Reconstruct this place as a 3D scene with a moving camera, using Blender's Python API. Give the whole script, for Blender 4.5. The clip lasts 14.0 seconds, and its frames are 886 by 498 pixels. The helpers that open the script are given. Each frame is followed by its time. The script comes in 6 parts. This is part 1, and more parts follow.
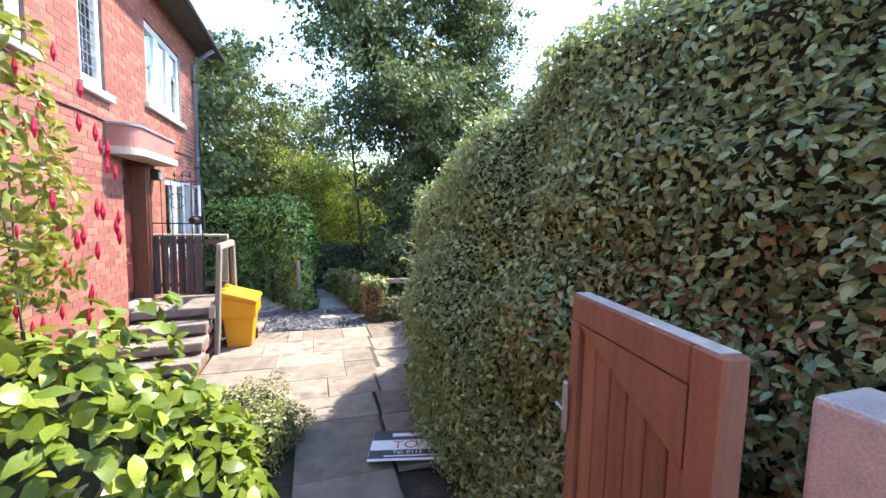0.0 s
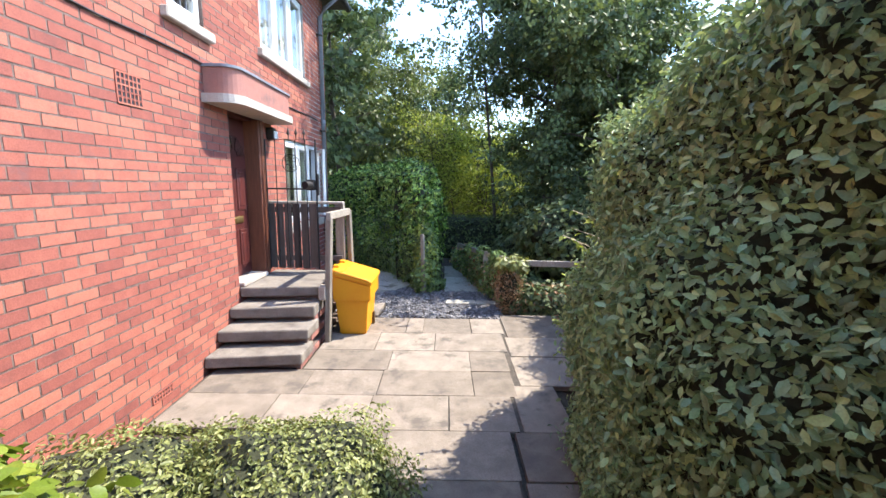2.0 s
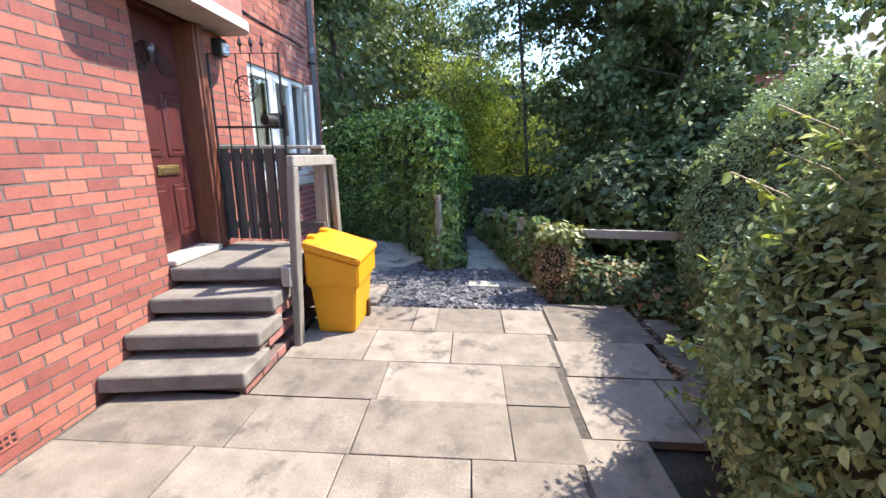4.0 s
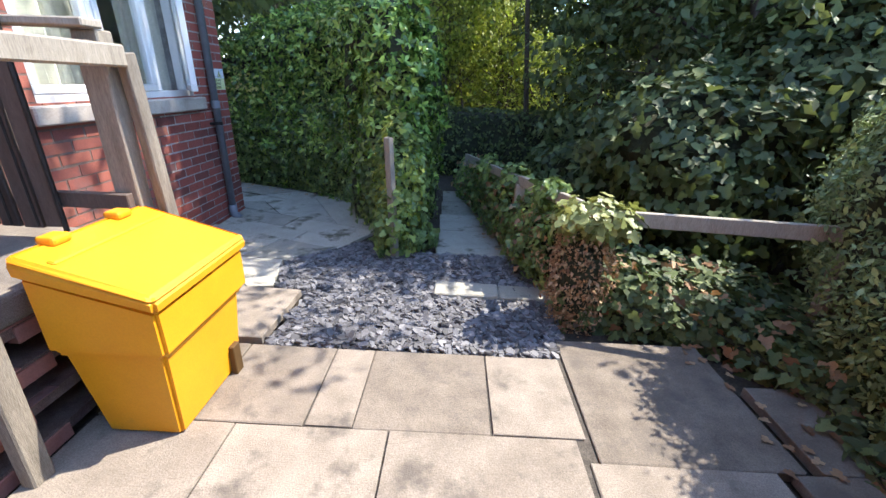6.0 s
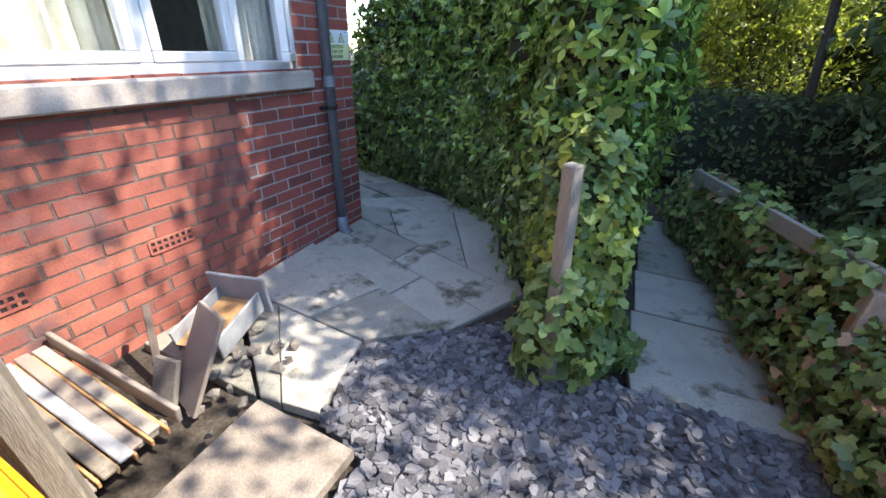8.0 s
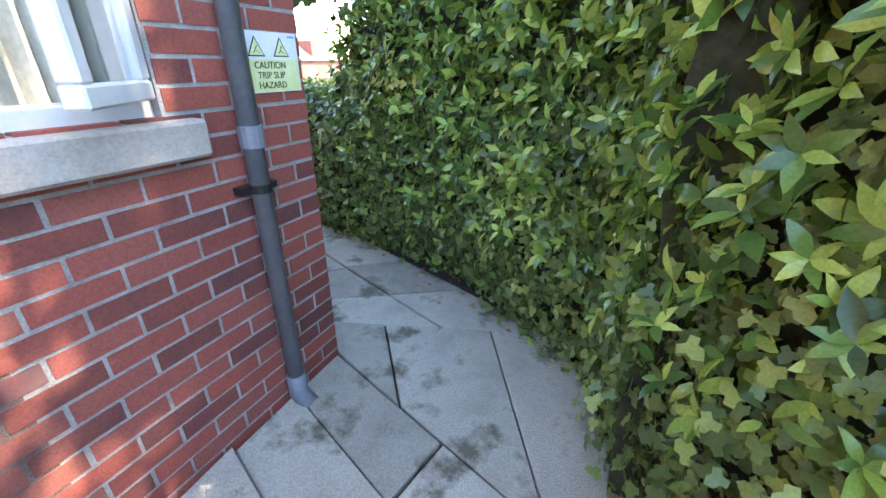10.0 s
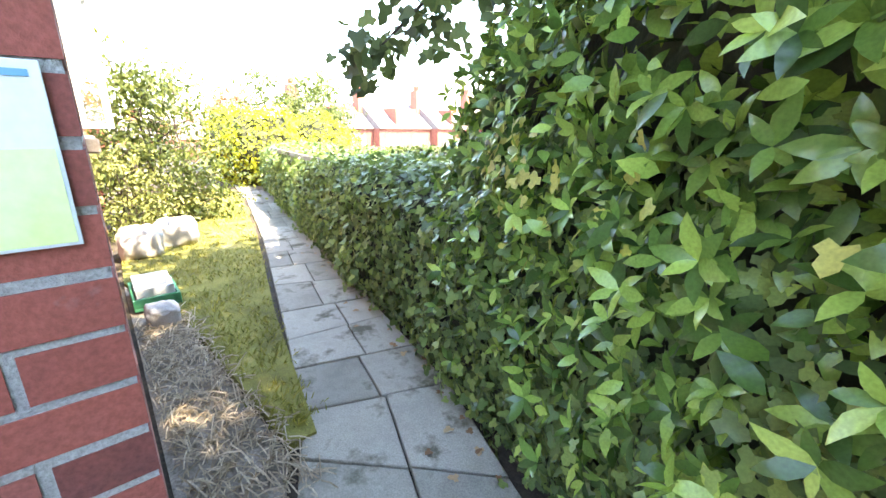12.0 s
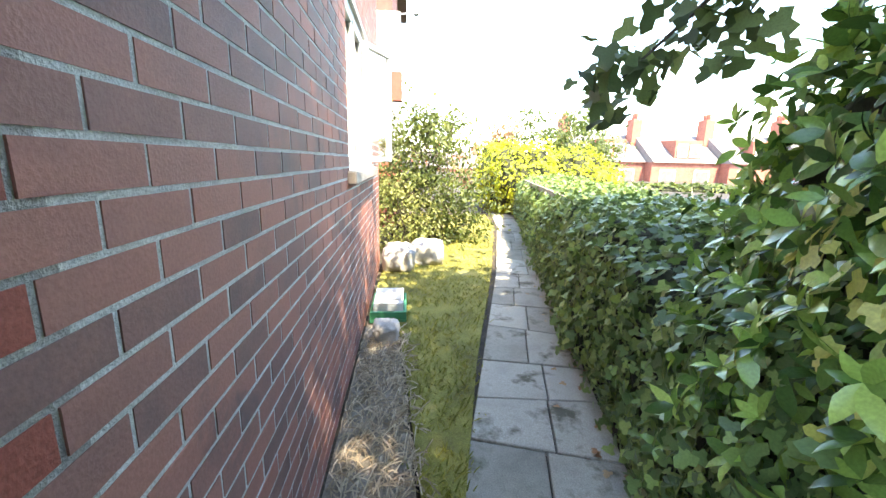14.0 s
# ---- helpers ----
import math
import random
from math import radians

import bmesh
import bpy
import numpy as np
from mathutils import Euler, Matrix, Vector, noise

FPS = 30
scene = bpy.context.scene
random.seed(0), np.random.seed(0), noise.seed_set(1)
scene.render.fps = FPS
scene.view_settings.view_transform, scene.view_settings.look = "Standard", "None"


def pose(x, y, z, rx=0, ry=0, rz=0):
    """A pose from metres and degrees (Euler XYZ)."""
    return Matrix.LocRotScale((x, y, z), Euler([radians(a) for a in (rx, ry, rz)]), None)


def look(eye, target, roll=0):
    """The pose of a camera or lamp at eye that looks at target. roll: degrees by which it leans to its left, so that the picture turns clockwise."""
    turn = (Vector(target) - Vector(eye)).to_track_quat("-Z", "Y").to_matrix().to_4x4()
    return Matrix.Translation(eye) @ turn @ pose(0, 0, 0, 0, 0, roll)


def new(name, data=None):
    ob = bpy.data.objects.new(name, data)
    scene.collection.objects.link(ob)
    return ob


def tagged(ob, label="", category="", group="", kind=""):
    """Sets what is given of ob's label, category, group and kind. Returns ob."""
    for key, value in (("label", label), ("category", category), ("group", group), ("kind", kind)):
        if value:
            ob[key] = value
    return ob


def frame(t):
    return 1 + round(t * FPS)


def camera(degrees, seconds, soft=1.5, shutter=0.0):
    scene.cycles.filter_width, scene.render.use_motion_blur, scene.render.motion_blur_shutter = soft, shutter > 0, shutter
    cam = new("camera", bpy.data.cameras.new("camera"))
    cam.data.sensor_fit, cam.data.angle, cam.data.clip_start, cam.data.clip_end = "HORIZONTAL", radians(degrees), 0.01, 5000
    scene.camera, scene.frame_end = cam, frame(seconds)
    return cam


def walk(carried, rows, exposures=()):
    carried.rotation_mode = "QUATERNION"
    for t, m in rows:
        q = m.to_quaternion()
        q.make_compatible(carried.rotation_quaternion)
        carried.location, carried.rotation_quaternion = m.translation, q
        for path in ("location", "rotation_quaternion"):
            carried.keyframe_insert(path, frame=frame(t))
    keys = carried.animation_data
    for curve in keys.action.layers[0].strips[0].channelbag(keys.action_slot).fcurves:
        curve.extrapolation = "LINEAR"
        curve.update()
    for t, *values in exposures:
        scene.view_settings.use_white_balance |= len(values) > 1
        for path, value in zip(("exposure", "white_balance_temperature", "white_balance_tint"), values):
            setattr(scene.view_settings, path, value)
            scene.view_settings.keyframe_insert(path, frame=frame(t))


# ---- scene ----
cam = camera(95.1, 14.0)
METRES, EYE, TILT, LEAN, TURN = 10.5, 1.955, 0.0, 0.0, -17.9
ROWS = [
    (0.0, 0.0, 0.0, 0.0, 0.11, -5.2, -1.23),
    (0.5, -0.0071, 0.0322, -0.0021, 10.4, -7.11, -0.59),
    (1.0, -0.0149, 0.065, -0.0035, 14.23, -7.82, -0.46),
    (1.5, -0.0229, 0.1027, -0.0079, 16.53, -8.17, -0.62),
    (2.0, -0.0349, 0.14, -0.0142, 18.31, -9.21, -0.68),
    (4.5, -0.0893, 0.3161, -0.0466, 21.68, -15.07, -0.06),
    (5.0, -0.0988, 0.363, -0.0492, 17.95, -17.06, -1.09),
    (5.5, -0.107, 0.4113, -0.051, 17.62, -19.77, -1.73),
    (6.0, -0.1235, 0.4538, -0.0545, 19.86, -22.45, -1.92),
    (6.5, -0.136, 0.496, -0.0579, 24.29, -24.66, -1.81),
    (7.0, -0.1521, 0.5314, -0.0614, 30.25, -25.87, -1.66),
    (7.5, -0.1737, 0.5632, -0.0634, 36.43, -26.7, -1.45),
    (8.0, -0.2023, 0.596, -0.0599, 43.17, -26.37, -1.21),
    (10.5, -0.342, 0.7297, -0.0601, 43.74, -23.8, 0.38),
    (11.0, -0.3603, 0.7595, -0.0579, 51.94, -22.39, -1.13),
    (11.5, -0.3872, 0.783, -0.0589, 54.4, -20.44, -0.48),
    (12.0, -0.4137, 0.8019, -0.0571, 67.51, -16.1, -0.13),
    (12.5, -0.4345, 0.8139, -0.0523, 84.45, -11.47, -0.13),
    (13.0, -0.4528, 0.8159, -0.0513, 89.29, -10.58, 0.3),
    (13.5, -0.4637, 0.8213, -0.0503, 94.25, -10.67, -0.85),
    (14.0, -0.4603, 0.826, -0.0532, 103.03, -12.24, -1.17),
]
walk(cam, [(t, pose(0, 0, EYE, TILT, LEAN, TURN) @ pose(METRES * x, METRES * y, METRES * z, 90 + pitch, roll, yaw)) for t, x, y, z, yaw, pitch, roll in ROWS], [(0.0, 2.75, 6800, 11), (2.2, 2.45, 6600, 10), (4.3, 2.42, 6500, 10), (6.5, 2.5, 6600, 10), (7.4, 2.68, 6750, 11), (8.2, 2.58, 6850, 11), (10.3, 3.9, 7800, 11), (11.3, 4.25, 8700, 14), (12.0, 4.2, 8300, 10), (12.6, 3.85, 8200, 7), (14.0, 3.62, 8100, 7)])
C, Q = math.cos, math.sin

# ---- light ----
SUN_EL, SUN_AZ = 54.0, 20.0
world = bpy.data.worlds.new("sky")
scene.world = world
world.use_nodes = True
sky = world.node_tree.nodes.new("ShaderNodeTexSky")
sky.sky_type, sky.sun_disc = "NISHITA", False
sky.sun_elevation, sky.sun_rotation = radians(SUN_EL), radians(90 - SUN_AZ)
sky.dust_density, sky.ozone_density = 0.25, 3.0
back = world.node_tree.nodes["Background"]
world.node_tree.links.new(sky.outputs[0], back.inputs[0])
back.inputs[1].default_value = 0.15
sun = new("sun", bpy.data.lights.new("sun", "SUN"))
sun.data.energy, sun.data.angle, sun.data.color = 2.4, radians(0.5), (1.0, 0.93, 0.82)
sun.matrix_world = look((C(radians(SUN_AZ)) * 20, Q(radians(SUN_AZ)) * 20, 20 * math.tan(radians(SUN_EL))), (0, 0, 0))


# ---- materials ----
def nodes_of(name):
    m = bpy.data.materials.new(name)
    m.use_nodes = True
    return m, m.node_tree, m.node_tree.nodes["Principled BSDF"]


def ramp(tree, stops):
    r = tree.nodes.new("ShaderNodeValToRGB")
    e = r.color_ramp.elements
    while len(e) < len(stops):
        e.new(0.5)
    for k, (p, c) in enumerate(stops):
        e[k].position, e[k].color = p, (*c, 1)
    return r


def noise_tex(tree, scale, detail=4.0, rough=0.55, coord=None):
    n = tree.nodes.new("ShaderNodeTexNoise")
    n.inputs["Scale"].default_value, n.inputs["Detail"].default_value, n.inputs["Roughness"].default_value = scale, detail, rough
    if coord is not None:
        tree.links.new(coord, n.inputs["Vector"])
    return n


def mixed(tree, a, b, fac, mode="MIX"):
    m = tree.nodes.new("ShaderNodeMix")
    m.data_type, m.blend_type = "RGBA", mode
    for s, v in ((0, fac), (6, a), (7, b)):
        if isinstance(v, (int, float)):
            m.inputs[s].default_value = v
        elif isinstance(v, tuple):
            m.inputs[s].default_value = (*v, 1)
        else:
            tree.links.new(v, m.inputs[s])
    return m.outputs[2]


def surface(name, stops, scale=6.0, rough=0.8, grain=90.0, grain_amount=0.35, bump=0.3, spread=0.0, metal=0.0, stain=None, stretch=None, spec=0.5):
    """Two scales of variation, fine relief, and a change from piece to piece."""
    m, tree, p = nodes_of(name)
    geo = tree.nodes.new("ShaderNodeNewGeometry")
    pos = geo.outputs["Position"]
    if stretch:
        mp = tree.nodes.new("ShaderNodeMapping")
        tree.links.new(pos, mp.inputs["Vector"])
        mp.inputs["Scale"].default_value = stretch
        pos = mp.outputs["Vector"]
    big, fine = noise_tex(tree, scale, 6, 0.62, pos), noise_tex(tree, grain, 3, 0.6, pos)
    r = ramp(tree, stops)
    if spread:
        info = tree.nodes.new("ShaderNodeObjectInfo")
        add = tree.nodes.new("ShaderNodeMath")
        add.operation = "ADD"
        tree.links.new(info.outputs["Random"], add.inputs[0])
        tree.links.new(geo.outputs["Random Per Island"], add.inputs[1])
        frac = tree.nodes.new("ShaderNodeMath")
        frac.operation = "FRACT"
        tree.links.new(add.outputs[0], frac.inputs[0])
        mul = tree.nodes.new("ShaderNodeMath")
        mul.operation, mul.inputs[1].default_value = "MULTIPLY_ADD", spread
        tree.links.new(frac.outputs[0], mul.inputs[0])
        sc = tree.nodes.new("ShaderNodeMath")
        sc.operation, sc.inputs[1].default_value = "MULTIPLY", 1 - spread
        tree.links.new(big.outputs[0], sc.inputs[0])
        tree.links.new(sc.outputs[0], mul.inputs[2])
        tree.links.new(mul.outputs[0], r.inputs[0])
    else:
        tree.links.new(big.outputs[0], r.inputs[0])
    fr = ramp(tree, [(0.3, (1 - grain_amount,) * 3), (0.7, (1 + 0.0,) * 3)])
    tree.links.new(fine.outputs[0], fr.inputs[0])
    col = mixed(tree, r.outputs[0], fr.outputs[0], 1.0, "MULTIPLY")
    if stain:
        s = noise_tex(tree, stain[1], 5, 0.65, pos)
        sr = ramp(tree, [(stain[2], (0, 0, 0)), (stain[2] + 0.12, (1, 1, 1))])
        tree.links.new(s.outputs[0], sr.inputs[0])
        col = mixed(tree, col, stain[0], sr.outputs[0])
    tree.links.new(col, p.inputs["Base Color"])
    p.inputs["Roughness"].default_value, p.inputs["Metallic"].default_value = rough, metal
    p.inputs["Specular IOR Level"].default_value = spec
    if bump:
        b = tree.nodes.new("ShaderNodeBump")
        b.inputs["Strength"].default_value, b.inputs["Distance"].default_value = bump, 0.01
        h = mixed(tree, big.outputs[0], fine.outputs[0], 0.6)
        tree.links.new(h, b.inputs["Height"])
        tree.links.new(b.outputs[0], p.inputs["Normal"])
    return m


def leafy(name, stops, rough=0.45, through_light=0.35, patch=1.2):
    """Leaf blades: each of its own tint, patches of lighter growth, some light passing through."""
    m, tree, p = nodes_of(name)
    geo = tree.nodes.new("ShaderNodeNewGeometry")
    info = tree.nodes.new("ShaderNodeObjectInfo")
    n = noise_tex(tree, patch, 3, 0.6, geo.outputs["Position"])
    a = tree.nodes.new("ShaderNodeMath")
    a.operation = "ADD"
    tree.links.new(geo.outputs["Random Per Island"], a.inputs[0])
    tree.links.new(info.outputs["Random"], a.inputs[1])
    f = tree.nodes.new("ShaderNodeMath")
    f.operation = "FRACT"
    tree.links.new(a.outputs[0], f.inputs[0])
    mx = tree.nodes.new("ShaderNodeMath")
    mx.operation, mx.inputs[1].default_value = "MULTIPLY_ADD", 0.6
    tree.links.new(f.outputs[0], mx.inputs[0])
    sc = tree.nodes.new("ShaderNodeMath")
    sc.operation, sc.inputs[1].default_value = "MULTIPLY", 0.4
    tree.links.new(n.outputs[0], sc.inputs[0])
    tree.links.new(sc.outputs[0], mx.inputs[2])
    r = ramp(tree, stops)
    tree.links.new(mx.outputs[0], r.inputs[0])
    fine = noise_tex(tree, 160, 2, 0.5, geo.outputs["Position"])
    fr = ramp(tree, [(0.3, (0.75,) * 3), (0.7, (1.0,) * 3)])
    tree.links.new(fine.outputs[0], fr.inputs[0])
    col = mixed(tree, r.outputs[0], fr.outputs[0], 1.0, "MULTIPLY")
    tree.links.new(col, p.inputs["Base Color"])
    p.inputs["Roughness"].default_value = rough
    t = tree.nodes.new("ShaderNodeBsdfTranslucent")
    tc = mixed(tree, col, (1.0, 0.95, 0.25), 0.35, "MULTIPLY")
    tree.links.new(tc, t.inputs["Color"])
    ms = tree.nodes.new("ShaderNodeMixShader")
    ms.inputs[0].default_value = through_light
    tree.links.new(p.outputs[0], ms.inputs[1])
    tree.links.new(t.outputs[0], ms.inputs[2])
    tree.links.new(ms.outputs[0], tree.nodes["Material Output"].inputs[0])
    return m


M_BRICK = surface("brick_face", [(0.08, (0.15, 0.06, 0.057)), (0.25, (0.27, 0.088, 0.072)), (0.5, (0.355, 0.118, 0.088)), (0.75, (0.44, 0.165, 0.115)), (0.94, (0.31, 0.096, 0.082))], 9, 0.85, 140, 0.28, 0.35, spread=0.5, stain=((0.16, 0.09, 0.09), 2.2, 0.6), spec=0.25)
# Greyed, lightened brick: the end wall's shade and light are put in its colour.
M_BRICK_SHADE_TONE = surface("brick_face_shade_tone", [(0.1, (0.155, 0.105, 0.106)), (0.35, (0.29, 0.145, 0.128)), (0.6, (0.41, 0.175, 0.14)), (0.9, (0.36, 0.17, 0.146))], 9, 0.7, 140, 0.2, 0.25, spread=0.55, stain=((0.14, 0.10, 0.10), 2.0, 0.57), spec=0.25)
M_BRICK_CORNER = surface("brick_face_deep_red", [(0.1, (0.12, 0.055, 0.055)), (0.35, (0.27, 0.075, 0.06)), (0.6, (0.38, 0.10, 0.075)), (0.9, (0.32, 0.105, 0.088))], 9, 0.72, 140, 0.35, 0.3, spread=0.6, stain=((0.30, 0.22, 0.21), 5.0, 0.66), spec=0.3)
M_MORTAR = surface("mortar", [(0.3, (0.13, 0.085, 0.075)), (0.7, (0.27, 0.20, 0.175))], 14, 0.95, 220, 0.5, 0.8)
M_MORTAR_GREY = surface("mortar_grey", [(0.3, (0.30, 0.29, 0.28)), (0.7, (0.52, 0.51, 0.50))], 12, 0.95, 220, 0.4, 0.8)
M_MORTAR_PALE = surface("mortar_pale", [(0.3, (0.52, 0.53, 0.52)), (0.7, (0.80, 0.81, 0.80))], 12, 0.95, 220, 0.4, 0.8)
M_SLAB = surface("paving_stone", [(0.2, (0.13, 0.108, 0.088)), (0.5, (0.25, 0.21, 0.172)), (0.8, (0.38, 0.325, 0.27))], 5.5, 0.88, 160, 0.38, 0.6, spread=0.3, stain=((0.12, 0.103, 0.088), 3.6, 0.54), spec=0.3)
M_SLAB_GREY = surface("paving_stone_grey", [(0.2, (0.23, 0.218, 0.185)), (0.5, (0.42, 0.40, 0.345)), (0.8, (0.58, 0.55, 0.48))], 4, 0.88, 140, 0.36, 0.7, spread=0.32, stain=((0.12, 0.115, 0.085), 4, 0.53), spec=0.3)
M_CONC = surface("step_concrete", [(0.25, (0.15, 0.13, 0.115)), (0.5, (0.26, 0.23, 0.20)), (0.8, (0.36, 0.325, 0.285))], 5, 0.9, 190, 0.5, 0.7, stain=((0.10, 0.09, 0.08), 4, 0.6), spec=0.25)
M_SOIL = surface("soil", [(0.3, (0.035, 0.027, 0.02)), (0.7, (0.10, 0.08, 0.06))], 7, 0.95, 60, 0.6, 1.0)
M_WHITE = surface("white_frame_plastic", [(0.2, (0.62, 0.63, 0.64)), (0.8, (0.74, 0.74, 0.74))], 5, 0.35, 60, 0.06, 0.05)
M_SILL = surface("painted_sill", [(0.3, (0.38, 0.33, 0.29)), (0.7, (0.52, 0.47, 0.42))], 8, 0.7, 120, 0.25, 0.3, stain=((0.42, 0.20, 0.10), 5, 0.66))
M_WOOD = surface("weathered_wood", [(0.25, (0.20, 0.172, 0.138)), (0.5, (0.35, 0.31, 0.255)), (0.8, (0.48, 0.43, 0.37))], 5, 0.85, 60, 0.4, 0.6, spread=0.35, stretch=(6, 6, 0.6))
M_WOOD_DARK = surface("dark_fence_wood", [(0.25, (0.045, 0.032, 0.028)), (0.5, (0.10, 0.072, 0.06)), (0.8, (0.16, 0.12, 0.10))], 5, 0.8, 60, 0.4, 0.5, spread=0.4, stretch=(6, 6, 0.6))
M_GATE = surface("brown_gate_paint", [(0.25, (0.17, 0.075, 0.05)), (0.55, (0.28, 0.125, 0.08)), (0.85, (0.38, 0.18, 0.115))], 5, 0.6, 80, 0.3, 0.4, spread=0.3, stretch=(5, 5, 0.7))
M_DOOR = surface("dark_red_door_paint", [(0.3, (0.06, 0.015, 0.014)), (0.7, (0.105, 0.023, 0.02))], 6, 0.45, 90, 0.2, 0.15)
M_JAMB = surface("stained_jamb_wood", [(0.3, (0.12, 0.035, 0.018)), (0.7, (0.22, 0.07, 0.035))], 6, 0.5, 70, 0.3, 0.25, stretch=(5, 5, 0.6))
M_IRON = surface("black_iron", [(0.3, (0.012, 0.012, 0.013)), (0.7, (0.035, 0.03, 0.028))], 20, 0.55, 150, 0.3, 0.3, metal=0.3)
M_PIPE = surface("grey_downpipe", [(0.3, (0.15, 0.165, 0.20)), (0.7, (0.24, 0.26, 0.30))], 4, 0.42, 60, 0.2, 0.1)
M_BIN = surface("yellow_plastic", [(0.25, (0.66, 0.27, 0.005)), (0.75, (0.74, 0.33, 0.010))], 3, 0.5, 120, 0.1, 0.12, stain=((0.52, 0.24, 0.02), 6, 0.68))
M_SLATE = surface("slate_chips", [(0.1, (0.06, 0.059, 0.064)), (0.5, (0.122, 0.12, 0.131)), (0.9, (0.22, 0.217, 0.23))], 10, 0.62, 120, 0.3, 0.3, spread=0.8)
M_BARK = surface("bark", [(0.3, (0.05, 0.038, 0.028)), (0.7, (0.15, 0.125, 0.10))], 8, 0.95, 40, 0.5, 1.0, stretch=(4, 4, 0.8))
M_TWIG = surface("dry_twigs", [(0.3, (0.32, 0.25, 0.17)), (0.7, (0.64, 0.54, 0.40))], 9, 0.9, 60, 0.4, 0.4, spread=0.5)
M_SHADE_CORE = surface("shade_dark_core", [(0.3, (0.022, 0.026, 0.014)), (0.7, (0.055, 0.062, 0.03))], 9, 0.95, 40, 0.5, 1.0)
M_ROOF = surface("roof_tiles", [(0.3, (0.075, 0.065, 0.06)), (0.7, (0.15, 0.13, 0.125))], 5, 0.8, 60, 0.3, 0.5)
M_GREY_PAINT = surface("fascia_paint", [(0.3, (0.03, 0.025, 0.025)), (0.7, (0.06, 0.05, 0.05))], 5, 0.6, 60, 0.2, 0.2)
L_PRIVET = leafy("privet_leaf", [(0.15, (0.135, 0.20, 0.10)), (0.5, (0.265, 0.37, 0.178)), (0.8, (0.46, 0.55, 0.24)), (0.98, (0.750, 0.750, 0.273))], 0.42, 0.3)
L_LAUREL = leafy("laurel_leaf", [(0.15, (0.035, 0.075, 0.022)), (0.42, (0.13, 0.25, 0.055)), (0.7, (0.40, 0.58, 0.12)), (0.92, (0.76, 0.82, 0.25))], 0.24, 0.28)
L_IVY = leafy("ivy_leaf", [(0.15, (0.085, 0.141, 0.052)), (0.5, (0.177, 0.270, 0.086)), (0.8, (0.354, 0.459, 0.130)), (0.96, (0.750, 0.750, 0.289))], 0.38, 0.3)
L_DARK = leafy("sycamore_leaf", [(0.15, (0.054, 0.081, 0.036)), (0.5, (0.101, 0.148, 0.056)), (0.85, (0.206, 0.259, 0.090)), (0.98, (0.381, 0.405, 0.127))], 0.6, 0.3, 0.5)
L_TREE = leafy("ash_leaf", [(0.15, (0.059, 0.083, 0.028)), (0.5, (0.123, 0.165, 0.050)), (0.85, (0.246, 0.286, 0.078)), (0.98, (0.439, 0.443, 0.125))], 0.45, 0.45, 0.4)
# Yellow-green lifted to look sunlit on leaves that the sun hardly reaches.
L_BRIGHT = leafy("sun_toned_leaf", [(0.15, (0.11, 0.165, 0.03)), (0.5, (0.34, 0.43, 0.075)), (0.9, (0.62, 0.66, 0.14))], 0.5, 0.5, 0.6)
L_GOLD = leafy("golden_leaf", [(0.15, (0.28, 0.36, 0.03)), (0.5, (0.52, 0.58, 0.06)), (0.9, (0.74, 0.74, 0.12))], 0.5, 0.5, 0.6)
L_HYDRANGEA = leafy("broad_leaf", [(0.15, (0.105, 0.161, 0.020)), (0.5, (0.185, 0.265, 0.035)), (0.9, (0.400, 0.440, 0.070))], 0.38, 0.4)
L_FUCHSIA = leafy("fuchsia_leaf", [(0.15, (0.120, 0.160, 0.030)), (0.5, (0.250, 0.290, 0.055)), (0.9, (0.420, 0.380, 0.100))], 0.45, 0.45)
L_BOX = leafy("box_leaf", [(0.15, (0.091, 0.119, 0.033)), (0.5, (0.25, 0.285, 0.095)), (0.9, (0.43, 0.45, 0.18))], 0.45, 0.35)
L_DRY = leafy("dry_leaf", [(0.15, (0.20, 0.10, 0.055)), (0.5, (0.40, 0.235, 0.13)), (0.9, (0.60, 0.44, 0.27))], 0.7, 0.3)
L_GRASS = leafy("grass_blade", [(0.15, (0.117, 0.149, 0.020)), (0.5, (0.260, 0.265, 0.040)), (0.9, (0.494, 0.414, 0.100))], 0.55, 0.35, 2.0)
M_RED = leafy("fuchsia_flower", [(0.2, (0.42, 0.01, 0.03)), (0.8, (0.72, 0.03, 0.09))], 0.4, 0.3)


# ---- helpers for building ----
def thing(name, loc, label="", category="", group="", kind=""):
    ob = new(name)
    ob.location = loc
    ob.empty_display_size = 0.1
    return tagged(ob, label, category, group, kind)


def hang(ob, parent):
    """Put ob, built in world metres, under parent."""
    ob.parent = parent
    ob.matrix_parent_inverse = Matrix.Translation(-parent.location)
    return ob


def link_mesh(name, me, material, parent=None, label="", category="", group="", kind=""):
    me.materials.append(material)
    ob = new(name, me)
    if parent is not None:
        hang(ob, parent)
    return tagged(ob, label, category, group, kind)


def part(name, bm, material, parent=None, label="", category="", group="", kind="", smooth=False):
    me = bpy.data.meshes.new(name)
    bmesh.ops.recalc_face_normals(bm, faces=bm.faces)
    bm.to_mesh(me)
    bm.free()
    if smooth:
        me.polygons.foreach_set("use_smooth", [True] * len(me.polygons))
    return link_mesh(name, me, material, parent, label, category, group, kind)


